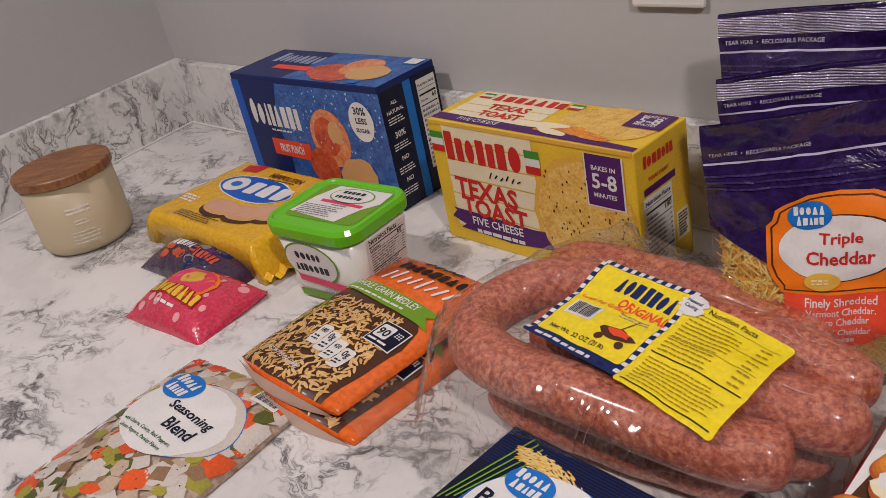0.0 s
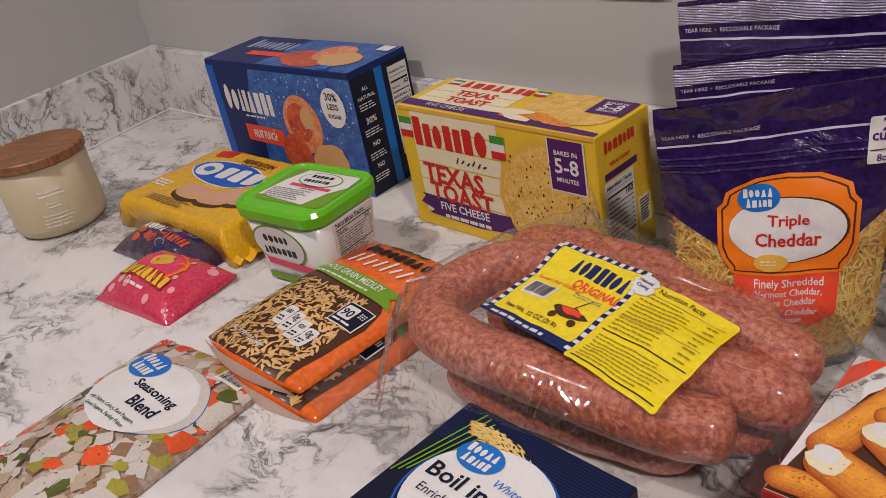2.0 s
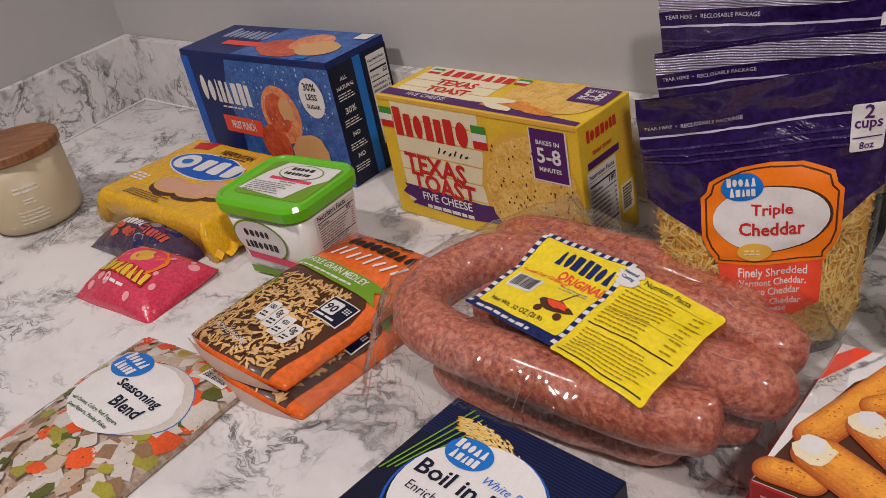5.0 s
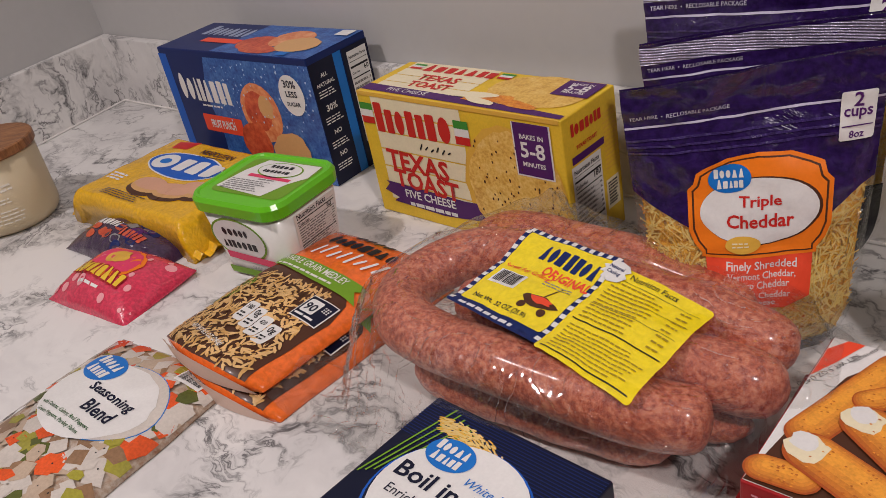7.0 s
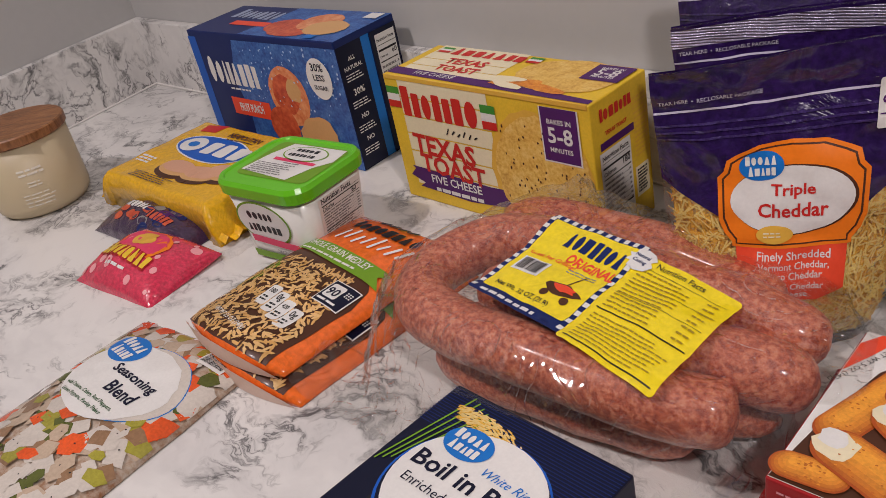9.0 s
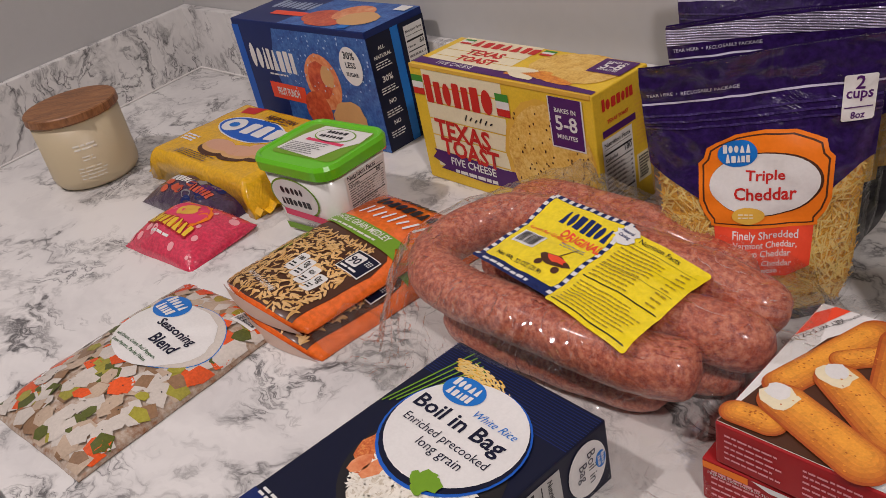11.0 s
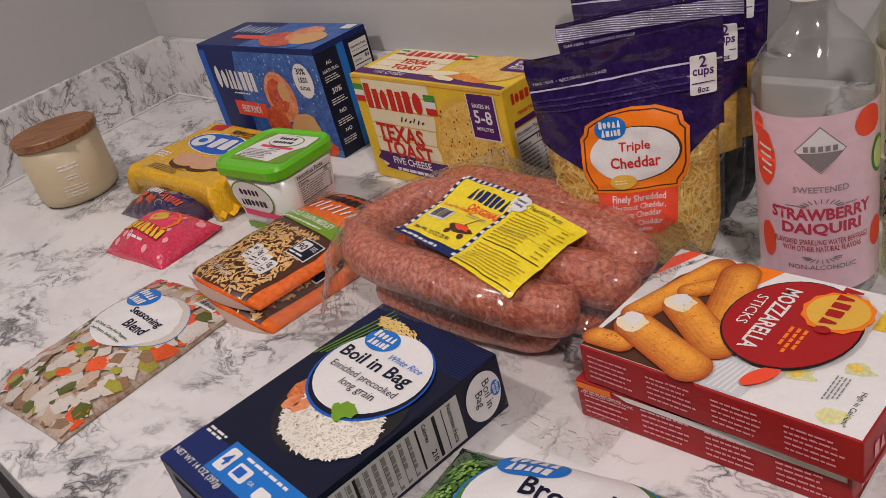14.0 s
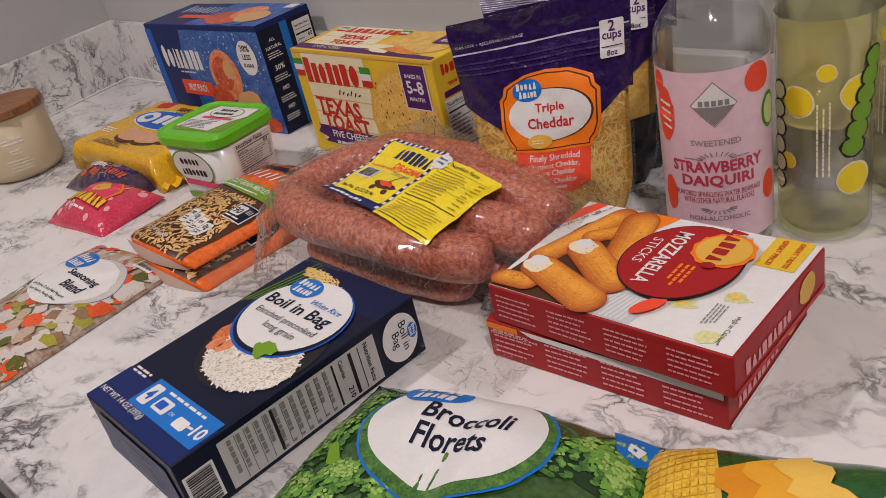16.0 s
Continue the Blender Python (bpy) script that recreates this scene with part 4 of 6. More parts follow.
def seasoning_bag():
    w, d = 0.150, 0.204
    ob = thing("frozen_vegetable_bag", pose(-0.2685, 0.525, 0, 0, 0, -42), "flat plastic bag of diced onion and pepper mix", "food bag")
    s, rng = puff(w, d, 0.017, 1, 2.6, 0.0022, 20, 0.002), random.Random(11)
    part("bag", bag_bm(s, w, d, 72, 1), crumb("vegetable_film", (0.28, 0.12, 0.05), (0.44, 0.35, 0.26), (0.58, 0.51, 0.44), 60, 0.25), ob, "", True)
    onion, shadow = ink("onion_ink", (0.58, 0.53, 0.47), 0.25, 0.16, 0.6), ink("onion_shade_ink", (0.26, 0.15, 0.08), 0.25, 0.3, 0.6)
    red, green, lime = ink("pepper_red_ink", (0.68, 0.085, 0.012), 0.25, 0.35, 0.6), ink("pepper_green_ink", (0.085, 0.10, 0.015), 0.25, 0.35, 0.6), ink("celery_ink", (0.32, 0.29, 0.04), 0.25, 0.35, 0.6)
    nth = 0
    for k in range(4):
        for mt, count, size in ((shadow, 13, 0.009), (ink("onion_warm_ink", (0.48, 0.37, 0.27), 0.25, 0.2, 0.6), 16, 0.0095), (onion, 34, 0.0098), (red, 12, 0.0105), (lime, 7, 0.0088), (green, 8, 0.0088)):
            for poly in chunks(count, -w * 0.49, -d * 0.48, w * 0.49, d * 0.48, size, rng):
                nth += 1
                lay("vegetable_piece", [[(max(-w * 0.498, min(w * 0.498, x)), max(-d * 0.495, min(d * 0.495, y))) for x, y in poly]], mt, ob, s, 0.0017 + 0.0000020 * nth, 0.003)
    lay("pepper_speck", [ragged(rng.uniform(-0.065, 0.065), rng.uniform(-0.09, 0.0), 0.0008, 0.0007, 5, 0.3, rng) for _ in range(60)], BLACK, ob, s, 0.0020)
    ring = [oval(0.012, 0.033, 0.052, 0.041, -8)]
    lay("label_ring", ring, SKY, ob, s, 0.0024, 0.005)
    lay("label_ring", [oval(0.0118, 0.033, 0.0515, 0.0404, -8)], ink("onion_ink", (0.76, 0.70, 0.64)), ob, s, 0.0026, 0.005)
    plate = lay("white_label", [ragged(0.0, 0.029, 0.056, 0.041, 40, 0.02, rng, -4)], WHITE, ob, s, 0.0028, 0.005)
    value_logo(plate, s, -0.030, 0.058, 0.048, -12, 0.0031, 0.005)
    write("Seasoning", 0.056, 0.012, 0.034, NAVY, plate, s, 0.0032, -5, 0.025, 0.012, 0.005)
    write("Blend", 0.036, 0.017, 0.019, NAVY, plate, s, 0.0032, -5, 0.025, 0.012, 0.005)
    write("with Onions, Celery, Red Peppers,", 0.070, -0.008, 0.006, DARK_GREEN, plate, s, 0.0032, -5, 0.01, None, 0.005)
    write("Green Peppers, Parsley Flakes", 0.060, -0.008, -0.001, DARK_GREEN, plate, s, 0.0032, -5, 0.01, None, 0.005)
    lay("barcode_panel", turned([rect(0.034, 0.074, 0.064, 0.090)], 0.049, 0.082, -3), WHITE, ob, s, 0.0029, 0.005)
    lay("barcode", turned(barcode(0.036, 0.077, 0.062, 0.089, rng), 0.049, 0.082, -3), BLACK, ob, s, 0.0032)
    write("NET WT 10 OZ (283g)", 0.030, -0.050, -0.066, WHITE, ob, s, 0.0029, 0, 0.01, None, 0.005)
    return ob


def rice_pouch(m, label, seed):
    w, d = 0.136, 0.188
    ob = thing("rice_pouch", m, label, "food pouch", "stacked rice pouches")
    base = puff(w, d, 0.016, seed, 3.0, 0.0012, 18, 0.0015)
    gap = lambda y: 0.016 * max(0.0, (-y - 0.055) / 0.039) ** 1.3 if y < -0.055 else 0.0
    # The near end is held open by its rounded gusset.
    s = lambda x, y, h: base(x, y - 0.05 * gap(y), h) + Vector((0, -0.012 * (1 - (2 * x / w) ** 2) * max(0.0, (-y - 0.04) / 0.054), gap(y) * (1 - abs(2 * x / w) ** 2.2)))
    rng = random.Random(seed + 20)
    part("pouch", bag_bm(s, w, d, seed=seed), film_material("orange_film", (0.80, 0.15, 0.02)) if seed == 1 else bpy.data.materials["orange_film"], ob, "", True)
    gus = bmesh.new()
    top, low = [], []
    for k in range(25):
        x = w * (k / 24 - 0.5)
        p = s(x, -d / 2 + 0.0008, 0.0)
        top.append(gus.verts.new(p + Vector((0, -0.0045, 0.0006))))
        low.append(gus.verts.new((x * 0.97, p.y - 0.0035, 0.0006)))
    for k in range(24):
        gus.faces.new((low[k], low[k + 1], top[k + 1], top[k]))
    part("bottom_gusset", gus, ink("pale_peach_ink", (0.72, 0.52, 0.42)), ob, "pale peach folded bottom", True)
    dome = [(-w * 0.497, -d * 0.497), (w * 0.40, -d * 0.497), (w * 0.44, -0.02)] + [(-0.005 + 0.062 * math.cos(math.pi * k / 14), -0.004 + 0.026 * math.sin(math.pi * k / 14)) for k in range(1, 14)] + [(-w * 0.497, -0.005)]
    lay("picture_ground", [dome], BROWN, ob, s, 0.0005, 0.005)
    grains, dark = [], []
    for _ in range(900):
        x, y = rng.uniform(-0.064, 0.050), rng.uniform(-0.091, 0.004)
        if y > -0.012 and abs(x + 0.005) > 0.045:
            continue
        (grains if rng.random() < 0.8 else dark).append(oval(x, y, 0.0042, 0.0012, rng.uniform(0, 180), 7))
    lay("rice_grain", grains[::2], ink("brown_rice_ink", (0.62, 0.36, 0.12), var=0.25), ob, s, 0.0008)
    lay("rice_grain", dark, BROWN, ob, s, 0.0010)
    lay("rice_grain", grains[1::2], ink("toasted_rice_ink", (0.70, 0.45, 0.19), var=0.25), ob, s, 0.0012)
    each("herb_picture", [capsule(-0.060 + 0.003 * k, -0.05 + 0.003 * k, -0.052 + 0.002 * k, -0.005 - 0.002 * k, 0.0006) for k in range(6)], LEAF, ob, s, 0.0014)
    ban = [(-0.064, 0.033), (-0.02, 0.031), (0.052, 0.026), (0.058, 0.024), (0.050, 0.017), (0.060, 0.006), (0.048, 0.007), (-0.02, 0.012), (-0.064, 0.016)]
    lay("green_banner", [ban], LEAF, ob, s, 0.0016, 0.005)
    write("WHOLE GRAIN MEDLEY", 0.094, -0.010, 0.0245, WHITE, ob, s, 0.0019, -4, 0.015, 0.0075, 0.005)
    lay("small_print", turned(bars(-0.052, 0.0135, 0.034, 0.0175, 1, rng), -0.01, 0.015, -3), WHITE, ob, s, 0.0019)
    script = [capsule(-0.034 + 0.011 * k, 0.042 + 0.002 * (k % 2), -0.029 + 0.011 * k, 0.052 + 0.003 * ((k + 1) % 3), 0.0016) for k in range(8)]
    lay("brand_script", script, WHITE, ob, s, 0.0016)
    each("brand_block", blocks(-0.038, 0.062, 0.046, 0.078, 8, rng), BLACK, ob, s, 0.0016)
    lay("brand_script", [capsule(-0.02 + 0.012 * k, 0.083, -0.012 + 0.012 * k, 0.086, 0.002) for k in range(4)], BLACK, ob, s, 0.0016)
    lay("time_badge", [rect(0.026, -0.032, 0.056, -0.004)], WHITE, ob, s, 0.0016, 0.005)
    lay("time_badge", [rect(0.027, -0.031, 0.055, -0.005)], NAVY, ob, s, 0.0018, 0.005)
    lay("time_badge", [rrect(0.029, -0.024, 0.044, -0.008, 0.002)], WHITE, ob, s, 0.0020, 0.005)
    write("90", 0.012, 0.0365, -0.017, NAVY, ob, s, 0.0023, 0, 0.02, None, 0.005)
    lay("small_print", [oval(0.048 + 0.0023 * (k % 3), -0.011 - 0.0023 * (k // 3), 0.0008, 0.0008, n=8) for k in range(9)] + bars(0.029, -0.0295, 0.053, -0.0255, 1, rng), WHITE, ob, s, 0.0022)
    for k, (num, x, y) in enumerate((("180", -0.010, -0.046), ("0g", 0.004, -0.049), ("420", 0.018, -0.053), ("0g", 0.032, -0.056))):
        lay("fact_tablet", [rrect(x - 0.0065, y - 0.010, x + 0.0065, y + 0.010, 0.003)], WHITE, ob, s, 0.0016, 0.005)
        write(num, 0.0075, x, y + 0.004, BLACK, ob, s, 0.0019, 0, 0.015, None, 0.005)
        lay("small_print", bars(x - 0.004, y - 0.007, x + 0.004, y - 0.001, 2, rng, 0.5, 0.002, 0.004), BLACK, ob, s, 0.0019)
    write("NET WT 8.5 OZ (240g)", 0.052, -0.010, -0.078, WHITE, ob, s, 0.0019, -4, 0.012, None, 0.005)
    return ob


def cookie_pack():
    w, d = 0.235, 0.150
    ob = thing("cookie_pack", pose(-0.232, 0.905, 0, 0, 0, -46.5), "yellow plastic-wrapped cookie pack with crimped ends", "cookie pack")
    rng = random.Random(31)
    yellow = film_material("yellow_film", (0.74, 0.41, 0.010), 0.25, 0.5, 0.1, 0.6, 45)

    def s(x, y, h):
        a, b = abs(2 * x / w), abs(2 * y / d)
        e = (1 - max(0.0, (a - 0.84) / 0.16) ** 1.6) * (1 - max(0.0, (b - 0.90) / 0.10) ** 2.2 * 0.25)
        q = noise.noise(Vector((x * 30, y * 30, 4.0))) * 0.0016
        return Vector((x, y * (1 if a < 0.86 else 1.04), max(0.004, 0.006 + 0.036 * max(0.0, e) + q) + h))

    part("wrapper", bag_bm(s, w, d, 52, 3), yellow, ob, "", True)
    for side in (-1, 1):
        bm = bmesh.new()
        n, rows = 26, []
        for k in range(n + 1):
            y = d * 1.03 * (k / n - 0.5)
            z = 0.010 + 0.004 * math.sin(k * 1.9)
            rows.append([bm.verts.new((side * (w / 2 - 0.004), y, z)), bm.verts.new((side * (w / 2 + 0.010), y, z - 0.004 + 0.0015 * (k % 2)))])
        for k in range(n):
            bm.faces.new((rows[k][0], rows[k][1], rows[k + 1][1], rows[k + 1][0]) if side > 0 else (rows[k][1], rows[k][0], rows[k + 1][0], rows[k + 1][1]))
        part("crimped_end", bm, yellow, ob)
    lay("brand_oval", [oval(-0.012, 0.018, 0.068, 0.027, -3)], WHITE, ob, s, 0.0004, 0.01)
    lay("brand_oval", [oval(-0.012, 0.018, 0.066, 0.025, -3)], BLUE, ob, s, 0.0006, 0.01)
    o1 = oval(-0.050, 0.019, 0.020, 0.016)
    each("brand_block", [o1] + [rrect(-0.024 + 0.026 * k, 0.006, -0.004 + 0.026 * k, 0.033, 0.004) for k in range(3)], WHITE, ob, s, 0.0009, 0.01)
    each("brand_block", [oval(-0.050, 0.019, 0.009, 0.006)], SKY, ob, s, 0.0012, 0.01)
    lay("corner_badge", [[(-0.082, 0.062), (-0.048, 0.070), (-0.052, 0.050), (-0.078, 0.046)]], RED, ob, s, 0.0005, 0.01)
    write("NEAPOLITAN", 0.062, 0.005, 0.053, BROWN, ob, s, 0.0006, -2, 0.03, 0.010, 0.01)
    lay("small_print", bars(-0.02, 0.042, 0.03, 0.046, 1, rng), BROWN, ob, s, 0.0006)
    for cx, cy in ((-0.012, -0.034), (0.030, -0.034), (0.062, -0.022)):
        lay("cookie_picture", [oval(cx, cy, 0.030, 0.018)], BROWN, ob, s, 0.0005, 0.01)
        lay("cookie_picture", [oval(cx, cy + 0.004, 0.029, 0.015)], TAN, ob, s, 0.0008, 0.01)
        lay("cookie_picture", [oval(cx, cy + 0.007, 0.027, 0.012)], ink("cream_filling_ink", (0.62, 0.34, 0.22)), ob, s, 0.0011, 0.01)
    lay("small_print", bars(-0.092, -0.038, -0.062, -0.022, 3, rng), WHITE, ob, s, 0.0006)
    lay("small_print", bars(-0.06, -0.066, 0.02, -0.052, 4, rng, 0.4), BROWN, ob, s, 0.0014)
    return ob


def candy_bag(name, m, w, d, thick, colour, label, seed, pink):
    ob = thing(name, m, label, "candy bag")
    rng, s = random.Random(seed), puff(w, d, thick, seed, 2.2, 0.0026, 40, 0.0016)
    part("bag", bag_bm(s, w, d, 40, seed), film_material(name + "_film", colour, 0.2, 0.8, 0.2, 0.7, 50), ob, "", True)
    if pink:
        lay("bubble_picture", [oval(rng.uniform(-w * 0.42, w * 0.42), rng.uniform(-d * 0.42, d * 0.42), q, q, n=16) for q in [rng.uniform(0.002, 0.006) for _ in range(26)]], PALE_PINK, ob, s, 0.0004, 0.01)
        lay("gum_picture", [ragged(-0.004, 0.008, 0.036, 0.026, 30, 0.04, rng)], ORANGE, ob, s, 0.0006, 0.008)
        lay("gum_picture", [ragged(-0.004, 0.009, 0.032, 0.022, 30, 0.04, rng)], PINK, ob, s, 0.0008, 0.008)
        lay("gum_picture", [oval(-0.004, 0.012, 0.016, 0.010), oval(-0.004, 0.02, 0.012, 0.006)], GOLD, ob, s, 0.0010, 0.008)
        each("brand_block", turned(blocks(-0.042, -0.020, 0.036, 0.0, 9, rng, False), 0, -0.01, -3), DARK_RED, ob, s, 0.0011, 0.008)
        each("brand_block", turned(blocks(-0.040, -0.018, 0.034, -0.001, 9, rng, False), 0, -0.01, -3), YELLOW, ob, s, 0.0014, 0.008)
        lay("small_print", bars(-0.02, -0.029, 0.02, -0.024, 1, rng), WHITE, ob, s, 0.0011)
    else:
        for mt in (FRUIT_RED, PURPLE, ROYAL, GREY):
            each("candy_picture", [ragged(rng.uniform(-w * 0.4, w * 0.3), rng.uniform(-d * 0.35, d * 0.4), 0.008, 0.005, 12, 0.15, rng) for _ in range(6)], mt, ob, s, 0.0004, 0.01)
        each("brand_block", turned(blocks(-0.056, -0.004, 0.0, 0.008, 9, rng, False), 0, 0, -2), WHITE, ob, s, 0.0008, 0.008)
        each("brand_block", turned(blocks(0.010, -0.010, 0.048, 0.003, 6, rng, False), 0, 0, -2), FRUIT_RED, ob, s, 0.0008, 0.008)
    return ob


def spread_tub():
    ob = thing("spread_tub", pose(-0.112, 0.734, 0, 0, 0, -41), "white spread tub with a bright green plastic lid", "food tub")
    rng = random.Random(41)
    W, D, T = 0.113, 0.096, 0.088

    def ring(bm, w, d, z, r, n=6):
        return [bm.verts.new((x, y, z)) for x, y in rrect(-w / 2, -d / 2, w / 2, d / 2, r, n)]

    def skin(bm, rings, cap=True):
        for a, b in zip(rings, rings[1:]):
            for k in range(len(a)):
                bm.faces.new((a[k], a[(k + 1) % len(a)], b[(k + 1) % len(a)], b[k]))
        if cap:
            bm.faces.new(list(reversed(rings[0])))
            bm.faces.new(rings[-1])

    bm = bmesh.new()
    w0, d0 = W * 0.78, D * 0.78
    skin(bm, [ring(bm, w0 - 0.006, d0 - 0.006, 0, 0.014), ring(bm, w0, d0, 0.003, 0.016), ring(bm, W * 0.94, D * 0.94, T - 0.012, 0.018)])
    part("tub_body", bm, paint("tub_white", (0.78, 0.77, 0.73), 0.3, 0.03, 40, 0.05, 0.3), ob, "", True)
    bm = bmesh.new()
    skin(bm, [ring(bm, W, D, T - 0.014, 0.020), ring(bm, W + 0.002, D + 0.002, T - 0.004, 0.021), ring(bm, W - 0.003, D - 0.003, T, 0.019), ring(bm, W - 0.009, D - 0.009, T, 0.016), ring(bm, W - 0.012, D - 0.012, T - 0.0015, 0.015)])
    lid = part("lid", bm, paint("lid_green", (0.13, 0.52, 0.012), 0.28, 0.05, 40, 0.05, 0.4), ob, "bright green plastic lid")
    s = plane((0, 0, T - 0.0015), (1, 0, 0), (0, 1, 0))
    lay("lid_label", [rrect(-0.042, -0.030, 0.048, 0.036, 0.008)], LEAF, lid, s, 0.0004)
    lay("lid_label", [[(-0.040, -0.022), (0.024, -0.028), (0.034, -0.002), (0.046, 0.012), (0.044, 0.034), (-0.024, 0.034), (-0.034, 0.010)]], WHITE, lid, s, 0.0007)
    lay("logo_ring", [oval(0.006, 0.018, 0.027, 0.014)], LEAF, lid, s, 0.0010)
    lay("logo_ring", [oval(0.006, 0.018, 0.0255, 0.0125)], WHITE, lid, s, 0.0012)
    each("brand_block", blocks(-0.009, 0.0205, 0.020, 0.0265, 5, rng, False) + blocks(-0.012, 0.0115, 0.022, 0.0175, 7, rng, False), BLACK, lid, s, 0.0015)
    lay("printed_ribbon", turned([rect(-0.022, 0.001, 0.032, 0.006)], 0, 0, -2), PINK, lid, s, 0.0010)
    lay("small_print", bars(-0.034, -0.024, 0.018, -0.004, 6, rng, 0.4, 0.003, 0.008) + bars(-0.004, -0.003, 0.018, 0.0, 1, rng), GREY, lid, s, 0.0010)
    # sloping sides
    lean = (D * 0.94 - d0) / 2 / (T - 0.015)
    s = lambda x, y, h: Vector((x * (0.80 + 0.14 * y / T), -(d0 / 2 + lean * y) - h, y))
    lay("side_band", [rect(-0.044, 0.004, 0.044, 0.012)], LEAF, ob, s, 0.0006, 0.02)
    lay("logo_ring", [oval(-0.006, 0.046, 0.040, 0.0235)], LEAF, ob, s, 0.0005)
    lay("logo_ring", [oval(-0.006, 0.046, 0.0375, 0.0215)], WHITE, ob, s, 0.0008)
    each("brand_block", blocks(-0.026, 0.050, 0.012, 0.060, 5, rng, False) + blocks(-0.032, 0.036, 0.020, 0.046, 7, rng, False), BLACK, ob, s, 0.0011)
    lay("printed_ribbon", turned([rect(-0.034, 0.022, 0.040, 0.030)], 0, 0.026, -2), PINK, ob, s, 0.0014)
    write("ORIGINAL", 0.024, 0.010, 0.016, GREY, ob, s, 0.0010)
    lean2 = (W * 0.94 - w0) / 2 / (T - 0.015)
    s2 = lambda x, y, h: Vector((w0 / 2 + lean2 * y + h, x * (0.80 + 0.14 * y / T), y))
    lay("side_band", [[(-0.034, 0.004), (0.034, 0.004), (0.034, 0.036), (0.0, 0.020), (-0.034, 0.014)]], LEAF, ob, s2, 0.0006, 0.02)
    nutrition(ob, s2, -0.026, 0.020, 0.036, 0.068, 43, "60", h=0.0010)
    return ob


def lathe(profile, n=48):
    bm, rings = bmesh.new(), []
    for r, z in profile:
        rings.append([bm.verts.new((max(r, 1e-4) * math.cos(2 * math.pi * k / n), max(r, 1e-4) * math.sin(2 * math.pi * k / n), z)) for k in range(n)])
    for a, b in zip(rings, rings[1:]):
        for k in range(n):
            bm.faces.new((a[k], a[(k + 1) % n], b[(k + 1) % n], b[k]))
    return bm


def wood_lid():
    m, n, b, tc = nodes_of("lid_wood")
    mp = n.nodes.new("ShaderNodeMapping")
    mp.inputs["Scale"].default_value, mp.inputs["Rotation"].default_value = (1.0, 7.0, 1.0), (0, 0, 0.5)
    link(n, tc.outputs["Object"], mp.inputs[0])
    a, g = noise_node(n, mp.outputs[0], 14, 5, 0.6, 1.0), noise_node(n, mp.outputs[0], 120, 4)
    base = ramp_node(n, a.outputs[0], [(0.35, (0.11, 0.040, 0.014)), (0.52, (0.25, 0.100, 0.036)), (0.68, (0.36, 0.17, 0.07))]).outputs[0]
    link(n, mix_node(n, 0.3, base, ramp_node(n, g.outputs[0], [(0.4, (0.14, 0.055, 0.02)), (0.6, (0.42, 0.21, 0.09))]).outputs[0]), b.inputs["Base Color"])
    b.inputs["Roughness"].default_value = 0.45
    bump_node(n, b, g.outputs[0], 0.2, 0.0006)
    return m


def candle():
    ob = thing("jar_candle", pose(-0.457, 0.985, 0), "cream wax candle in frosted glass under a wooden lid", "candle")
    R, T = 0.0555, 0.089
    glass, n, b, tc = nodes_of("frosted_glass")
    b.inputs["Base Color"].default_value, b.inputs["Roughness"].default_value, b.inputs["Transmission Weight"].default_value = (0.82, 0.69, 0.45, 1), 0.42, 0.38
    bump_node(n, b, noise_node(n, tc.outputs["Object"], 300, 2).outputs[0], 0.08, 0.0005)
    wax, n, b, tc = nodes_of("cream_wax")
    link(n, ramp_node(n, noise_node(n, tc.outputs["Object"], 30, 4).outputs[0], [(0.35, (0.66, 0.54, 0.31)), (0.65, (0.76, 0.66, 0.44))]).outputs[0], b.inputs["Base Color"])
    b.inputs["Roughness"].default_value, b.inputs["Subsurface Weight"].default_value, b.inputs["Subsurface Scale"].default_value = 0.5, 0.2, 0.01
    part("glass_jar", lathe([(0.0, 0.0), (R - 0.013, 0.0), (R - 0.006, 0.0025), (R - 0.0015, 0.008), (R, 0.015), (R, T), (R - 0.0035, T), (R - 0.0035, 0.010), (0.0, 0.009)]), glass, ob, "frosted glass jar", True)
    part("wax", lathe([(0.0, 0.0095), (R - 0.0042, 0.0105), (R - 0.0042, 0.066), (R - 0.008, 0.0645), (0.0, 0.064)]), wax, ob, "cream wax filling", True)
    part("wooden_lid", lathe([(0.0, T + 0.0005), (R + 0.0015, T + 0.0005), (R + 0.003, T + 0.002), (R + 0.003, T + 0.011), (R + 0.0015, T + 0.0125), (0.0, T + 0.0125)]), wood_lid(), ob, "round wooden lid")
    rng = random.Random(51)
    s = lambda x, y, h: Vector(((R + h) * math.sin(x / R + 0.42), -(R + h) * math.cos(x / R + 0.42), y))
    lay("small_print", bars(-0.016, 0.054, 0.014, 0.064, 2, rng, 0.5) + bars(-0.010, 0.040, 0.008, 0.048, 2, rng, 0.4) + bars(-0.020, 0.016, 0.018, 0.034, 4, rng, 0.3), ink("pale_print", (0.80, 0.76, 0.66)), ob, s, 0.0003, 0.006)
    return ob


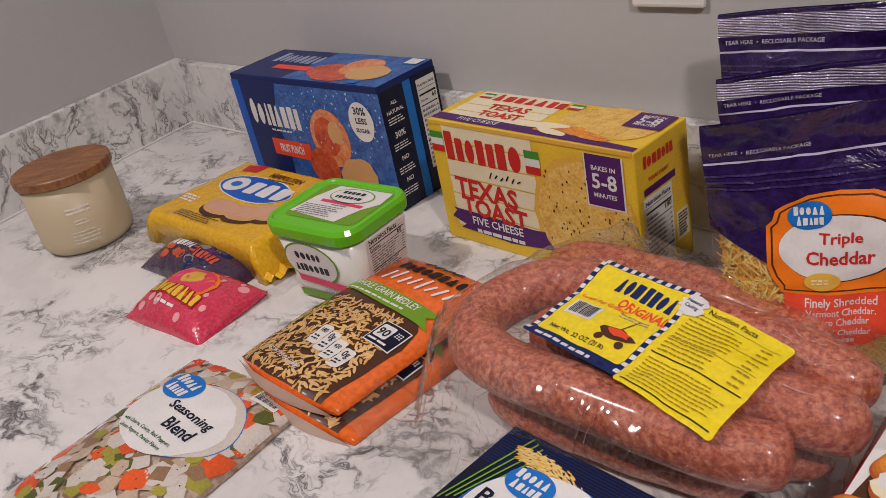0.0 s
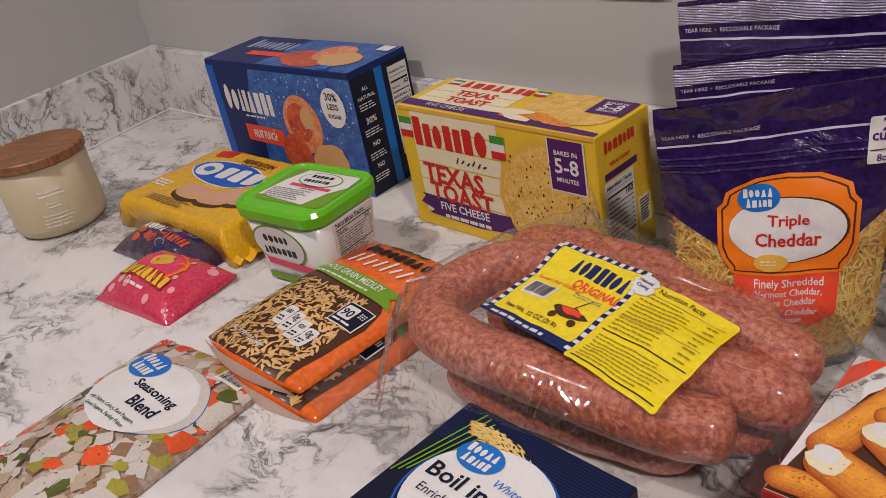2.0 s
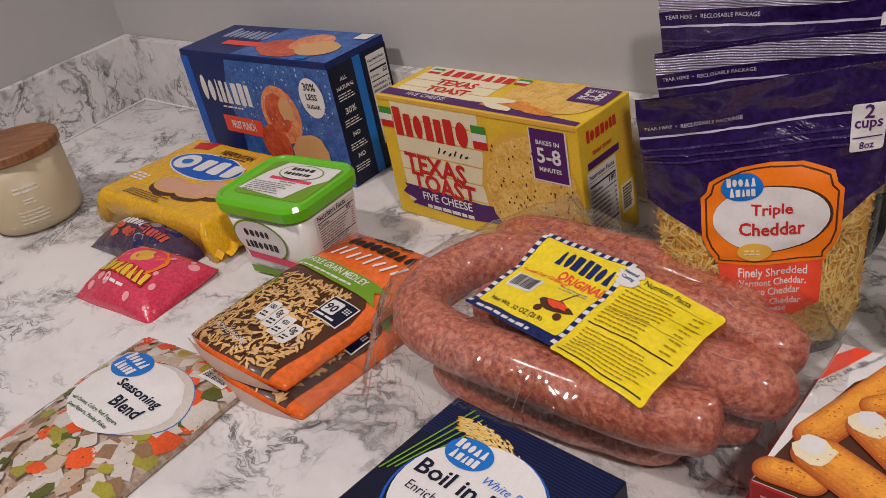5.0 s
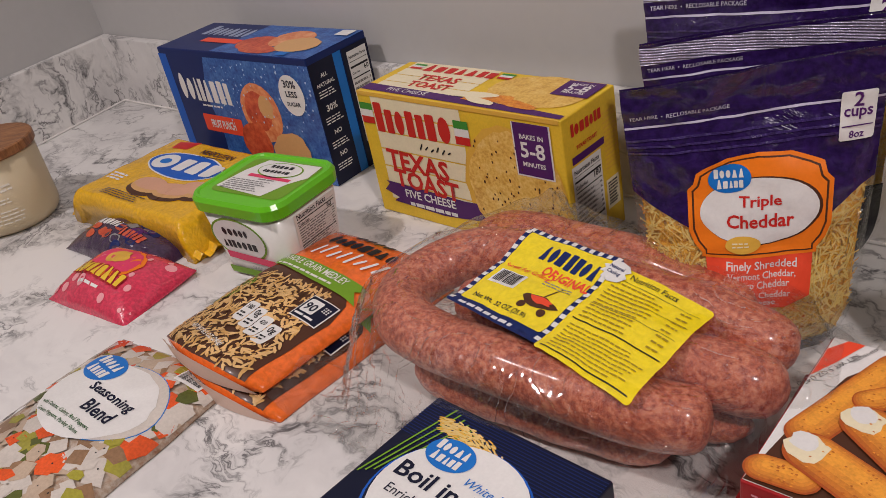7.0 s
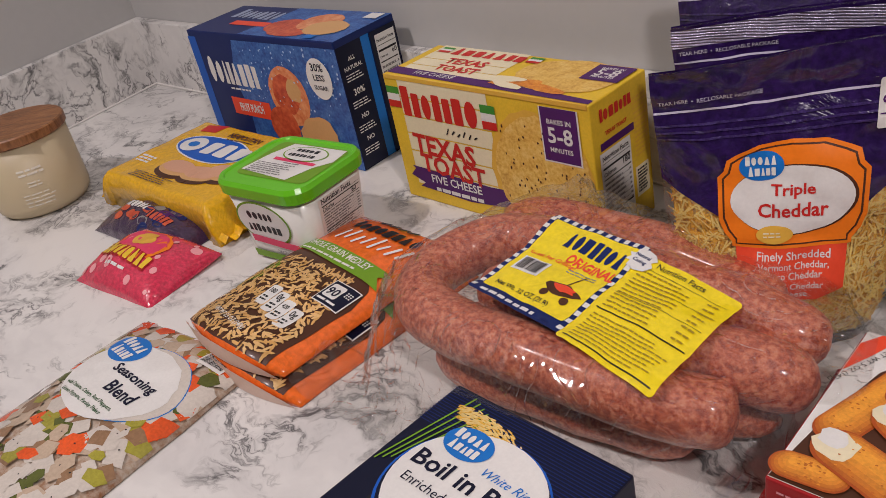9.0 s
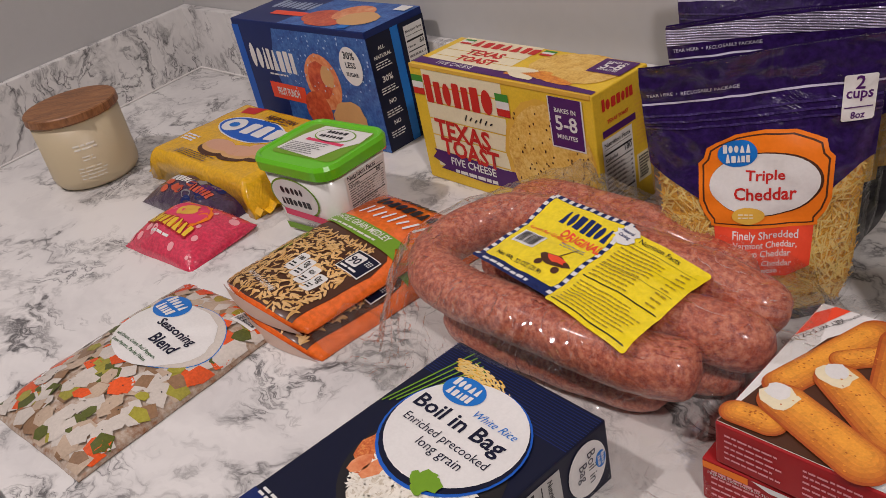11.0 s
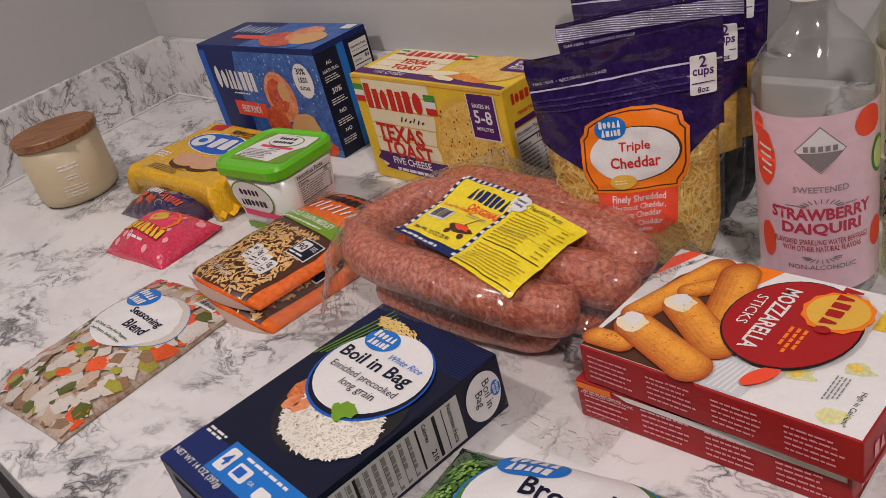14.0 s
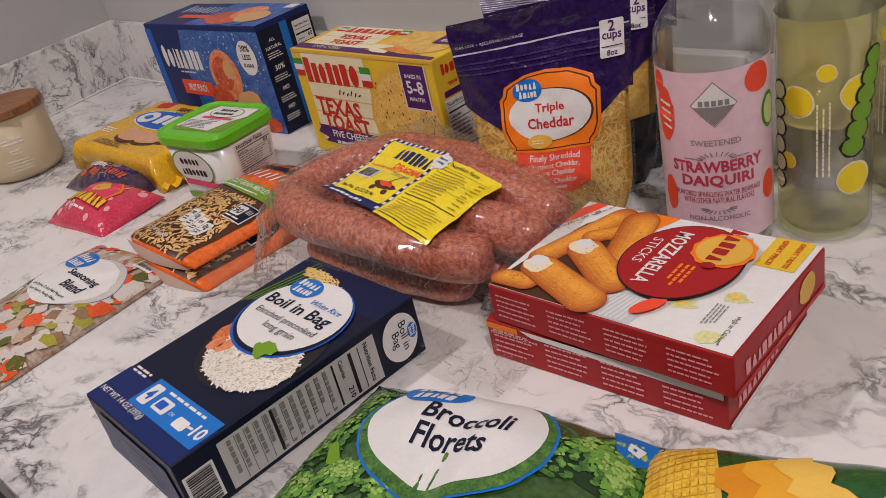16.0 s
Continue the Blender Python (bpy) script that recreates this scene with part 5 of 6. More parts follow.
# ---- sausages in their clear bag ----
def tube_bm(points, radius, n=16, per=10, ends=True):
    """A link along a smooth line through the points, closed with round ends."""
    P = [Vector(p) for p in points]
    line = []
    for k in range(len(P) - 1):
        p0, p1, p2, p3 = P[max(k - 1, 0)], P[k], P[k + 1], P[min(k + 2, len(P) - 1)]
        for j in range(per):
            t = j / per
            line.append(0.5 * (2 * p1 + (p2 - p0) * t + (2 * p0 - 5 * p1 + 4 * p2 - p3) * t * t + (3 * p1 - p0 - 3 * p2 + p3) * t ** 3))
    line.append(P[-1])
    total = len(line) - 1
    bm, rings = bmesh.new(), []
    for k, c in enumerate(line):
        ahead = (line[min(k + 1, total)] - line[max(k - 1, 0)]).normalized()
        side = ahead.cross(Vector((0, 0, 1))).normalized()
        up = side.cross(ahead)
        e = min(k, total - k)
        r = radius * (1.0 if e >= 5 else math.sqrt(max(0.03, 1 - ((5 - e) / 5) ** 2)))
        r *= 1 + 0.10 * noise.noise(c * 28) + 0.03 * noise.noise(c * 90)
        rings.append([bm.verts.new(c + side * r * math.cos(2 * math.pi * j / n) + up * r * math.sin(2 * math.pi * j / n)) for j in range(n)])
    for a, b in zip(rings, rings[1:]):
        for j in range(n):
            bm.faces.new((a[j], b[j], b[(j + 1) % n], a[(j + 1) % n]))
    bm.faces.new(rings[0])
    bm.faces.new(list(reversed(rings[-1])))
    return bm


def sausage_skin():
    m, n, b, tc = nodes_of("sausage_skin")
    big, mid, fat = noise_node(n, tc.outputs["Object"], 26, 4), noise_node(n, tc.outputs["Object"], 240, 5, 0.7), noise_node(n, tc.outputs["Object"], 330, 3, 0.6)
    base = ramp_node(n, mid.outputs[0], [(0.40, (0.25, 0.030, 0.014)), (0.5, (0.54, 0.118, 0.054)), (0.61, (0.74, 0.29, 0.16))]).outputs[0]
    base = mix_node(n, 0.28, base, ramp_node(n, big.outputs[0], [(0.35, (0.40, 0.070, 0.034)), (0.65, (0.60, 0.17, 0.09))]).outputs[0])
    spots = ramp_node(n, fat.outputs[0], [(0.62, (0, 0, 0)), (0.74, (0.7, 0.7, 0.7))]).outputs[0]
    link(n, mix_node(n, spots, base, (0.58, 0.30, 0.20)), b.inputs["Base Color"])
    b.inputs["Roughness"].default_value, b.inputs["Subsurface Weight"].default_value, b.inputs["Subsurface Scale"].default_value = 0.40, 0.05, 0.003
    b.inputs["Coat Weight"].default_value, b.inputs["Coat Roughness"].default_value = 0.35, 0.15
    bump_node(n, b, mix_node(n, 0.45, mid.outputs["Color"], noise_node(n, tc.outputs["Object"], 45, 3, 0.5, 1.5).outputs["Color"]), 0.8, 0.0028)
    return m


SAUSAGE_POSE = pose(0.090, 0.470, 0, 0, 0, -47)


def sausage_pack():
    ob = thing("sausage_pack", SAUSAGE_POSE, "clear vacuum bag of pink smoked sausage links with yellow label", "sausage pack")
    skin, rng = sausage_skin(), random.Random(61)
    links = (
        (0.0190, [(-0.085, -0.046, 0.020), (0.0, -0.046, 0.0195), (0.108, -0.036, 0.0195)]),
        (0.0195, [(-0.095, -0.006, 0.020), (0.0, -0.006, 0.0195), (0.140, 0.000, 0.0195)]),
        (0.0195, [(-0.085, 0.036, 0.020), (0.0, 0.032, 0.0195), (0.145, 0.030, 0.0195)]),
        (0.0190, [(-0.085, 0.080, 0.020), (0.02, 0.078, 0.0190), (0.120, 0.070, 0.0190)]),
        (0.0200, [(0.133, -0.036, 0.050), (0.10, -0.048, 0.053), (0.06, -0.055, 0.057), (0.0, -0.058, 0.060), (-0.05, -0.058, 0.060), (-0.088, -0.048, 0.061), (-0.107, -0.020, 0.062), (-0.098, 0.016, 0.065), (-0.070, 0.038, 0.068), (-0.02, 0.038, 0.070), (0.04, 0.032, 0.070), (0.10, 0.032, 0.066), (0.152, 0.034, 0.052)]),
        (0.0200, [(0.160, 0.002, 0.052), (0.10, -0.010, 0.062), (0.05, -0.014, 0.063), (-0.01, -0.014, 0.063), (-0.066, -0.008, 0.058)]),
        (0.0195, [(-0.100, 0.060, 0.054), (-0.085, 0.080, 0.056), (-0.03, 0.082, 0.058), (0.04, 0.078, 0.058), (0.112, 0.070, 0.050)]),
    )
    tops = []
    for r, pts in links:
        part("sausage_link", tube_bm(pts, r), skin, ob, "", True)
        P = [Vector(p) for p in pts]
        for a, b in zip(P, P[1:]):
            tops += [(a.lerp(b, k / 5), r) for k in range(6)]
    # height of the film over the links
    def cover(x, y):
        z = 0.0
        for c, r in tops:
            q = (x - c.x) ** 2 + (y - c.y) ** 2
            if q < 0.0022:
                z = max(z, c.z + r - q * 16)
        return z

    def smooth(x, y):
        k = 0.010
        return sum(cover(x + a * k, y + b * k) for a, b in ((0, 0), (1, 0), (-1, 0), (0, 1), (0, -1))) / 5

    def film(x, y, h):
        z = smooth(x, y) + 0.0035
        q = noise.noise(Vector((x * 26, y * 34, 2.0))) * 0.0040 + (0.5 - abs(noise.noise(Vector((x * 48 + y * 20, y * 30 - x * 26, 7.0))))) * 0.0060
        edge = max(0.0, min(1.0, z / 0.06))
        return Vector((x, y, max(0.0016, z + q * (1.3 - edge)) + h))

    clear = clear_film("clear_bag_film", gloss=0.085, rough=0.055, crease=1.0, scale=24, haze=0.012)
    bm = bmesh.new()
    nx, ny, rows = 130, 96, []
    for k in range(ny + 1):
        row = []
        for j in range(nx + 1):
            x, y = -0.168 + 0.366 * j / nx, -0.124 + 0.268 * k / ny
            x += 0.010 * noise.noise(Vector((y * 14, 0, 3)))
            y2 = y + 0.008 * noise.noise(Vector((x * 16, 0, 9)))
            p = film(x, y2, 0.0)
            back = max(0.0, y - 0.095) / 0.05
            p.z += 0.060 * back * max(0.0, 1 - abs((x + 0.07) / 0.09)) * (0.8 + 0.5 * noise.noise(Vector((x * 60, y * 20, 5))))
            left = max(0.0, -0.138 - x) / 0.03
            p.z += 0.022 * left * (0.6 + noise.noise(Vector((y * 30, 1, 1))))
            row.append(bm.verts.new(p))
        rows.append(row)
    for k in range(ny):
        for j in range(nx):
            bm.faces.new((rows[k][j], rows[k][j + 1], rows[k + 1][j + 1], rows[k + 1][j]))
    part("clear_bag", bm, clear, ob, "wrinkled clear plastic bag", True)
    # label sheet, laid over the film and stiffer than it
    ca, sa = math.cos(radians(-9)), math.sin(radians(-9))

    def on_label(u, v, h):
        x, y = 0.033 + ca * u - sa * v, -0.012 + sa * u + ca * v
        z = sum(film(x + a, y + b, 0).z for a, b in ((0, 0), (0.012, 0), (-0.012, 0), (0, 0.012), (0, -0.012))) / 5
        z += 0.0022 * noise.noise(Vector((x * 34, y * 34, 11))) + 0.0006 * noise.noise(Vector((x * 110, y * 90, 4)))
        return Vector((x, y, z + 0.003 + h))

    step = 0.004
    yellow = film_material("label_yellow", (0.84, 0.66, 0.012), 0.25, 0.6, 0.06, 0.35, 40)
    sheet = lay("label_sheet", [rrect(-0.076, -0.043, 0.006, 0.043, 0.003)], ROYAL, ob, on_label, 0.0002, step, "blue and white edged yellow label")
    lay("label_sheet", [rrect(0.005, -0.045, 0.075, 0.037, 0.003)], yellow, ob, on_label, 0.0003, step)
    dashes = []
    for k in range(11):
        x = -0.074 + 0.0075 * k
        dashes += [[(x, 0.0385), (x + 0.0036, 0.0385), (x + 0.0036, 0.0425), (x, 0.0425)]]
    for k in range(11):
        y = -0.040 + 0.0075 * k
        dashes += [rect(-0.0755, y, -0.0715, y + 0.0036), rect(0.0015, y, 0.0055, y + 0.0036)]
    lay("label_dash", dashes, WHITE, sheet, on_label, 0.0006, step)
    lay("label_field", [rrect(-0.071, -0.034, 0.001, 0.038, 0.002)], yellow, sheet, on_label, 0.0007, step)
    each("brand_block", turned(blocks(-0.050, 0.019, 0.000, 0.034, 7, rng, False), -0.025, 0.027, -2), ROYAL, sheet, on_label, 0.0010, step)
    write("ORIGINAL", 0.042, -0.018, 0.012, CORAL, sheet, on_label, 0.0010, -3, 0.03, 0.008, step)
    write("Great For Grilling!", 0.040, -0.047, 0.007, CORAL, sheet, on_label, 0.0010, -1, 0.012, None, step)
    lay("barcode_panel", [rect(-0.066, -0.013, -0.042, 0.002)], WHITE, sheet, on_label, 0.0010, step)
    lay("barcode", barcode(-0.064, -0.011, -0.044, 0.001, rng), BLACK, sheet, on_label, 0.0013, step)
    each("cart_picture", [ragged(-0.018, -0.014, 0.013, 0.006, 14, 0.25, rng), oval(-0.027, -0.021, 0.003, 0.003), oval(-0.010, -0.021, 0.003, 0.003), capsule(-0.018, -0.01, -0.014, 0.004, 0.0005)], BROWN, sheet, on_label, 0.0010, step)
    each("cart_picture", [ragged(-0.017, -0.013, 0.009, 0.003, 12, 0.25, rng)], CORAL, sheet, on_label, 0.0013, step)
    lay("small_print", bars(-0.030, 0.001, 0.0, 0.006, 2, rng, 0.35, 0.002, 0.005), GREY, sheet, on_label, 0.0010, step)
    write("Net Wt. 32 OZ (2LB)", 0.046, -0.040, -0.0285, BLACK, sheet, on_label, 0.0010, 0, 0.015, None, step)
    lay("small_print", bars(-0.066, -0.0415, -0.010, -0.037, 1, rng, 0.6, 0.004, 0.010), WHITE, sheet, on_label, 0.0006, step)
    star = [((0.011 if k % 2 else 0.0075) * math.cos(math.pi * k / 10) + 0.007, 0.8 * (0.011 if k % 2 else 0.0075) * math.sin(math.pi * k / 10) + 0.031) for k in range(20)]
    lay("star_burst", [star], WHITE, sheet, on_label, 0.0013, step)
    write("Natural", 0.011, 0.007, 0.0335, ROYAL, sheet, on_label, 0.0016, -2, 0.02, None, step)
    write("Casing", 0.010, 0.007, 0.0290, ROYAL, sheet, on_label, 0.0016, -2, 0.02, None, step)
    write("Nutrition Facts", 0.034, 0.036, 0.0320, BLACK, sheet, on_label, 0.0010, 0, 0.005, None, step)
    lay("panel_rule", [rect(0.010, 0.027 - 0.0120 * k, 0.071, 0.02725 - 0.0120 * k) for k in range(3)] + [rect(0.009, -0.013, 0.072, -0.0122), rect(0.009, -0.042, 0.072, -0.0412)], BLACK, sheet, on_label, 0.0010, step)
    lay("small_print", bars(0.011, -0.011, 0.050, 0.0265, 11, rng, 0.30, 0.002, 0.005) + bars(0.060, -0.011, 0.070, 0.0265, 8, rng, 0.26, 0.002, 0.004) + bars(0.011, -0.040, 0.070, -0.016, 8, rng, 0.30, 0.002, 0.005), ink("olive_print", (0.36, 0.25, 0.015)), sheet, on_label, 0.0010, step)
    return ob


# ---- cheese bags ----
def cheese_strands():
    m, n, b, tc = nodes_of("shredded_cheese")
    mp = n.nodes.new("ShaderNodeMapping")
    link(n, tc.outputs["Object"], mp.inputs[0])
    a = noise_node(n, mp.outputs[0], 120, 4, 0.6, 2.0)
    link(n, ramp_node(n, a.outputs[0], [(0.32, (0.68, 0.32, 0.02)), (0.5, (0.82, 0.46, 0.05)), (0.68, (0.88, 0.60, 0.15))]).outputs[0], b.inputs["Base Color"])
    b.inputs["Roughness"].default_value, b.inputs["Coat Weight"].default_value = 0.4, 0.6
    bump_node(n, b, a.outputs[0], 0.6, 0.003)
    return m


CHEESE = cheese_strands()
PURPLE_FILM = film_material("purple_film", (0.022, 0.008, 0.070), 0.26, 0.7, 0.3, 0.9, 34)
BLACK_FILM = film_material("black_film", (0.010, 0.009, 0.016), 0.2, 0.8, 0.2, 0.7, 34)
BAG_CLEAR = clear_film("cheese_bag_film", gloss=0.06, rough=0.10, crease=0.8, scale=30, haze=0.03)


def ribbed_film(name, colour):
    """The pressed seal at a bag's top: fine level ribs that scatter the lamps."""
    m, n, b, tc = nodes_of(name)
    wave = n.nodes.new("ShaderNodeTexWave")
    wave.bands_direction = "Z"
    wave.inputs["Scale"].default_value, wave.inputs["Distortion"].default_value, wave.inputs["Detail Scale"].default_value = 160.0, 1.2, 6.0
    link(n, tc.outputs["Object"], wave.inputs["Vector"])
    big = noise_node(n, tc.outputs["Object"], 40, 3)
    link(n, ramp_node(n, big.outputs[0], [(0.35, tuple(c * 0.8 for c in colour)), (0.65, tuple(c * 1.4 for c in colour))]).outputs[0], b.inputs["Base Color"])
    b.inputs["Roughness"].default_value, b.inputs["Coat Weight"].default_value, b.inputs["Coat Roughness"].default_value = 0.24, 1.0, 0.15
    b.inputs["Metallic"].default_value = 0.55
    bump_node(n, b, wave.outputs["Fac"], 0.8, 0.0012)
    return m


# Purple film in truth; the pale metallic colour paints in the lamps' glare.
SEAL_GLARE_FILM = ribbed_film("seal_glare_film", (0.36, 0.33, 0.46))
ZIP_FILM = film_material("zip_film", (0.045, 0.025, 0.12), 0.16, 1.0, 0.3, 1.0, 60)
LILAC = ink("lilac_ink", (0.50, 0.46, 0.60))


def cheese_bag(m, label, seed, front, height=0.197, width=0.154):
    w, t = width, height
    ob = thing("shredded_cheese_bag", m, label, "cheese bag", "shredded cheese bags")
    rng = random.Random(seed)

    def half(v):
        """The bag narrows downwards and rounds off at its lower corners."""
        b = 1 - 0.15 * max(0.0, 1 - v / (t * 0.95))
        return b - 0.16 * max(0.0, 1 - v / 0.045) ** 2

    def deep(u, v):
        a, b = min(1.0, abs(2 * u / w)), v / t
        low = math.sqrt(max(0.0, min(1.0, (b + 0.03) / 0.22)))
        up = max(0.0, min(1.0, (0.86 - b) / 0.55))
        return 0.0016 + 0.036 * (1 - a ** 2.2) ** 0.75 * (0.45 + 0.55 * low) * up ** 0.9

    def s(u, v, h):
        fill = deep(u, v) / 0.036
        q = noise.noise(Vector((u * 26, v * 30, seed * 2.7))) * 0.0032 * (0.5 + fill)
        q += noise.noise(Vector((u * 70 + v * 30, v * 95, seed * 1.3))) * 0.0015
        head = max(0.0, (v / t - 0.62) / 0.38)
        q += 0.0040 * head * math.sin(u * 34 + seed) + 0.0016 * head * noise.noise(Vector((u * 55, v * 150, seed)))
        rise = 0.112 * u * (v / t) ** 1.5
        return Vector((u * half(v), -deep(u, v) - q - h, v + rise))

    def sheet(u0, u1, v0, v1, nu, nv, at, flip=False):
        bm, rows = bmesh.new(), []
        for k in range(nv + 1):
            rows.append([bm.verts.new(at(u0 + (u1 - u0) * j / nu, v0 + (v1 - v0) * k / nv)) for j in range(nu + 1)])
        for k in range(nv):
            for j in range(nu):
                q = (rows[k][j], rows[k][j + 1], rows[k + 1][j + 1], rows[k + 1][j])
                bm.faces.new(tuple(reversed(q)) if flip else q)
        return bm

    back = lambda u, v: Vector((s(u, v, 0).x, min(0.018, deep(u, v) * 0.5) + 0.0006 - 0.004 * max(0.0, (v / t - 0.62) / 0.38) * math.sin(u * 34 + seed), s(u, v, 0).z))
    part("back_sheet", sheet(-w / 2, w / 2, t * 0.60, t, 26, 14, back, True), PURPLE_FILM, ob, "", True)
    part("back_filling", sheet(-w * 0.47, w * 0.47, 0.0006, t * 0.60, 26, 18, back, True), CHEESE, ob, "", True)
    part("cheese_filling", sheet(-w * 0.455, w * 0.455, 0.010, t * 0.66, 34, 30, lambda u, v: s(u, v, -0.0028)), CHEESE, ob, "finely shredded orange cheddar", True)
    if front:
        strands = []
        for _ in range(3000):
            u, v, a = rng.uniform(-w * 0.445, w * 0.445), rng.uniform(0.014, t * 0.64), rng.uniform(0, math.pi)
            k = rng.uniform(0.003, 0.007)
            strands.append(capsule(u - k * math.cos(a), v - k * math.sin(a), u + k * math.cos(a), v + k * math.sin(a), 0.00055, n=2))
        for k, (name, colour) in enumerate((("cheddar_ink", (0.84, 0.46, 0.05)), ("pale_cheddar_ink", (0.90, 0.64, 0.18)), ("deep_cheddar_ink", (0.74, 0.35, 0.03)))):
            lay("cheese_strand", strands[k::3], ink(name, colour, 0.4, 0.2), ob, s, (-0.0014, -0.0008, -0.0020)[k])
    part("front_film", sheet(-w / 2, w / 2, 0.0006, t, 48, 60, lambda u, v: s(u, v, 0)), BAG_CLEAR, ob, "", True)
    step = 0.004
    top = [(-w * 0.497, t * 0.995), (-w * 0.497, t * 0.62), (-w * 0.43, t * 0.585), (-w * 0.33, t * 0.545), (-w * 0.22, t * 0.50), (-w * 0.1, t * 0.48), (w * 0.15, t * 0.48), (w * 0.29, t * 0.51), (w * 0.38, t * 0.56), (w * 0.44, t * 0.60), (w * 0.497, t * 0.62), (w * 0.497, t * 0.995)]
    lay("purple_header", [top], PURPLE_FILM, ob, s, 0.0003, step, "glossy dark purple header")
    lay("bottom_gusset", [rect(-w * 0.49, 0.0008, w * 0.49, 0.012 if front else 0.070)], BLACK_FILM, ob, s, 0.0004, step, "black film bottom fold")
    if not front:
        lay("top_seal", [rect(-w * 0.496, t * 0.915, w * 0.496, t * 0.985)], SEAL_GLARE_FILM, ob, s, 0.0006, 0.003, "ribbed pressed seal")
    z0 = t * 0.765
    for k in range(3):
        lay("zip_ridge", [rect(-w * 0.495, z0 + 0.0046 * k, w * 0.495, z0 + 0.0046 * k + 0.0015)], ZIP_FILM, ob, s, 0.0012, 0.003)
    lay("tear_line", [rect(-w * 0.495, t * 0.855, w * 0.495, t * 0.862)], LILAC, ob, s, 0.0008, step)
    write("TEAR HERE  •  RECLOSABLE PACKAGE", w * 0.40, -w * 0.27, t * 0.893, LILAC, ob, s, 0.0010, 0, 0.01, None, 0.02)
    if front:
        # name shield
        cx, cy = 0.0065, 0.1135
        shield = [(-0.041, -0.022), (-0.036, -0.0275), (-0.036, -0.0305), (0.036, -0.0305), (0.036, -0.0275), (0.041, -0.022), (0.044, -0.014), (0.044, 0.012), (0.040, 0.016), (0.038, 0.0225), (0.032, 0.0255), (0.019, 0.0305), (0.0, 0.0325), (-0.019, 0.0305), (-0.032, 0.0255), (-0.038, 0.0225), (-0.040, 0.016), (-0.044, 0.012), (-0.044, -0.014)]
        put = lambda k: [(cx + x * k, cy + y * k) for x, y in shield]
        lay("red_panel", [[(cx - 0.035, cy - 0.029), (cx + 0.035, cy - 0.029), (cx + 0.034, cy - 0.058), (cx + 0.018, cy - 0.066), (cx - 0.019, cy - 0.066), (cx - 0.033, cy - 0.058)]], CORAL, ob, s, 0.0008, step)
        lay("name_shield", [put(1.03)], ORANGE, ob, s, 0.0010, step)
        lay("name_shield", [put(0.965)], BROWN, ob, s, 0.0012, step)
        lay("name_shield", [put(0.935)], ORANGE, ob, s, 0.0014, step)
        lay("name_oval", [oval(cx + 0.001, cy - 0.002, 0.0385, 0.0215)], BROWN, ob, s, 0.0016, step)
        plate = lay("name_oval", [oval(cx, cy - 0.002, 0.0375, 0.0208)], WHITE, ob, s, 0.0018, step)
        value_logo(plate, s, cx - 0.018, cy + 0.0190, 0.027, 2, 0.0021, step)
        write("Triple", 0.0265, cx + 0.001, cy + 0.0035, RED, plate, s, 0.0022, 0, 0.02, 0.0088, step)
        write("Cheddar", 0.0425, cx + 0.001, cy - 0.0080, RED, plate, s, 0.0022, 0, 0.02, 0.0088, step)
        lay("small_badge", [oval(cx - 0.010, cy - 0.0225, 0.0115, 0.0055)], GOLD, ob, s, 0.0022, step)
        lay("small_print", bars(cx - 0.017, cy - 0.0245, cx - 0.003, cy - 0.0205, 2, rng, 0.4, 0.002, 0.004), CREAM, ob, s, 0.0025, step)
        for k, (line, wd) in enumerate((("Finely Shredded", 0.046), ("Vermont Cheddar,", 0.045), ("Sharp Cheddar", 0.037), ("& Mild Cheddar", 0.039), ("Cheese", 0.019))):
            write(line, wd, cx + 0.002, cy - 0.0370 - 0.0060 * k, WHITE, ob, s, 0.0011, 0, 0.012, None, step)
    x, y = w * 0.405, t * 0.812
    plate = lay("size_panel", [rrect(x - 0.0098, y - 0.0140, x + 0.0098, y + 0.0142, 0.0015)], WHITE, ob, s, 0.0016, step)
    write("2", 0.0055, x, y + 0.0095, PURPLE, plate, s, 0.0019, 0, 0.02, None, step)
    write("cups", 0.0158, x, y + 0.001, PURPLE, plate, s, 0.0019, 0, 0.02, None, step)
    lay("panel_rule", [rect(x - 0.0085, y - 0.0060, x + 0.0085, y - 0.0053)], PURPLE, plate, s, 0.0019)
    write("8oz", 0.0085, x, y - 0.0105, PURPLE, plate, s, 0.0019, 0, 0.02, None, step)
    return ob


# ---- bottles ----
def liquid(name, colour):
    return clear_film(name, colour, 0.015, 0.03, 0.05, 12, 0.02)


PLASTIC = clear_film("bottle_plastic", (0.96, 0.965, 0.96), 0.06, 0.05, 0.12, 24, 0.035)


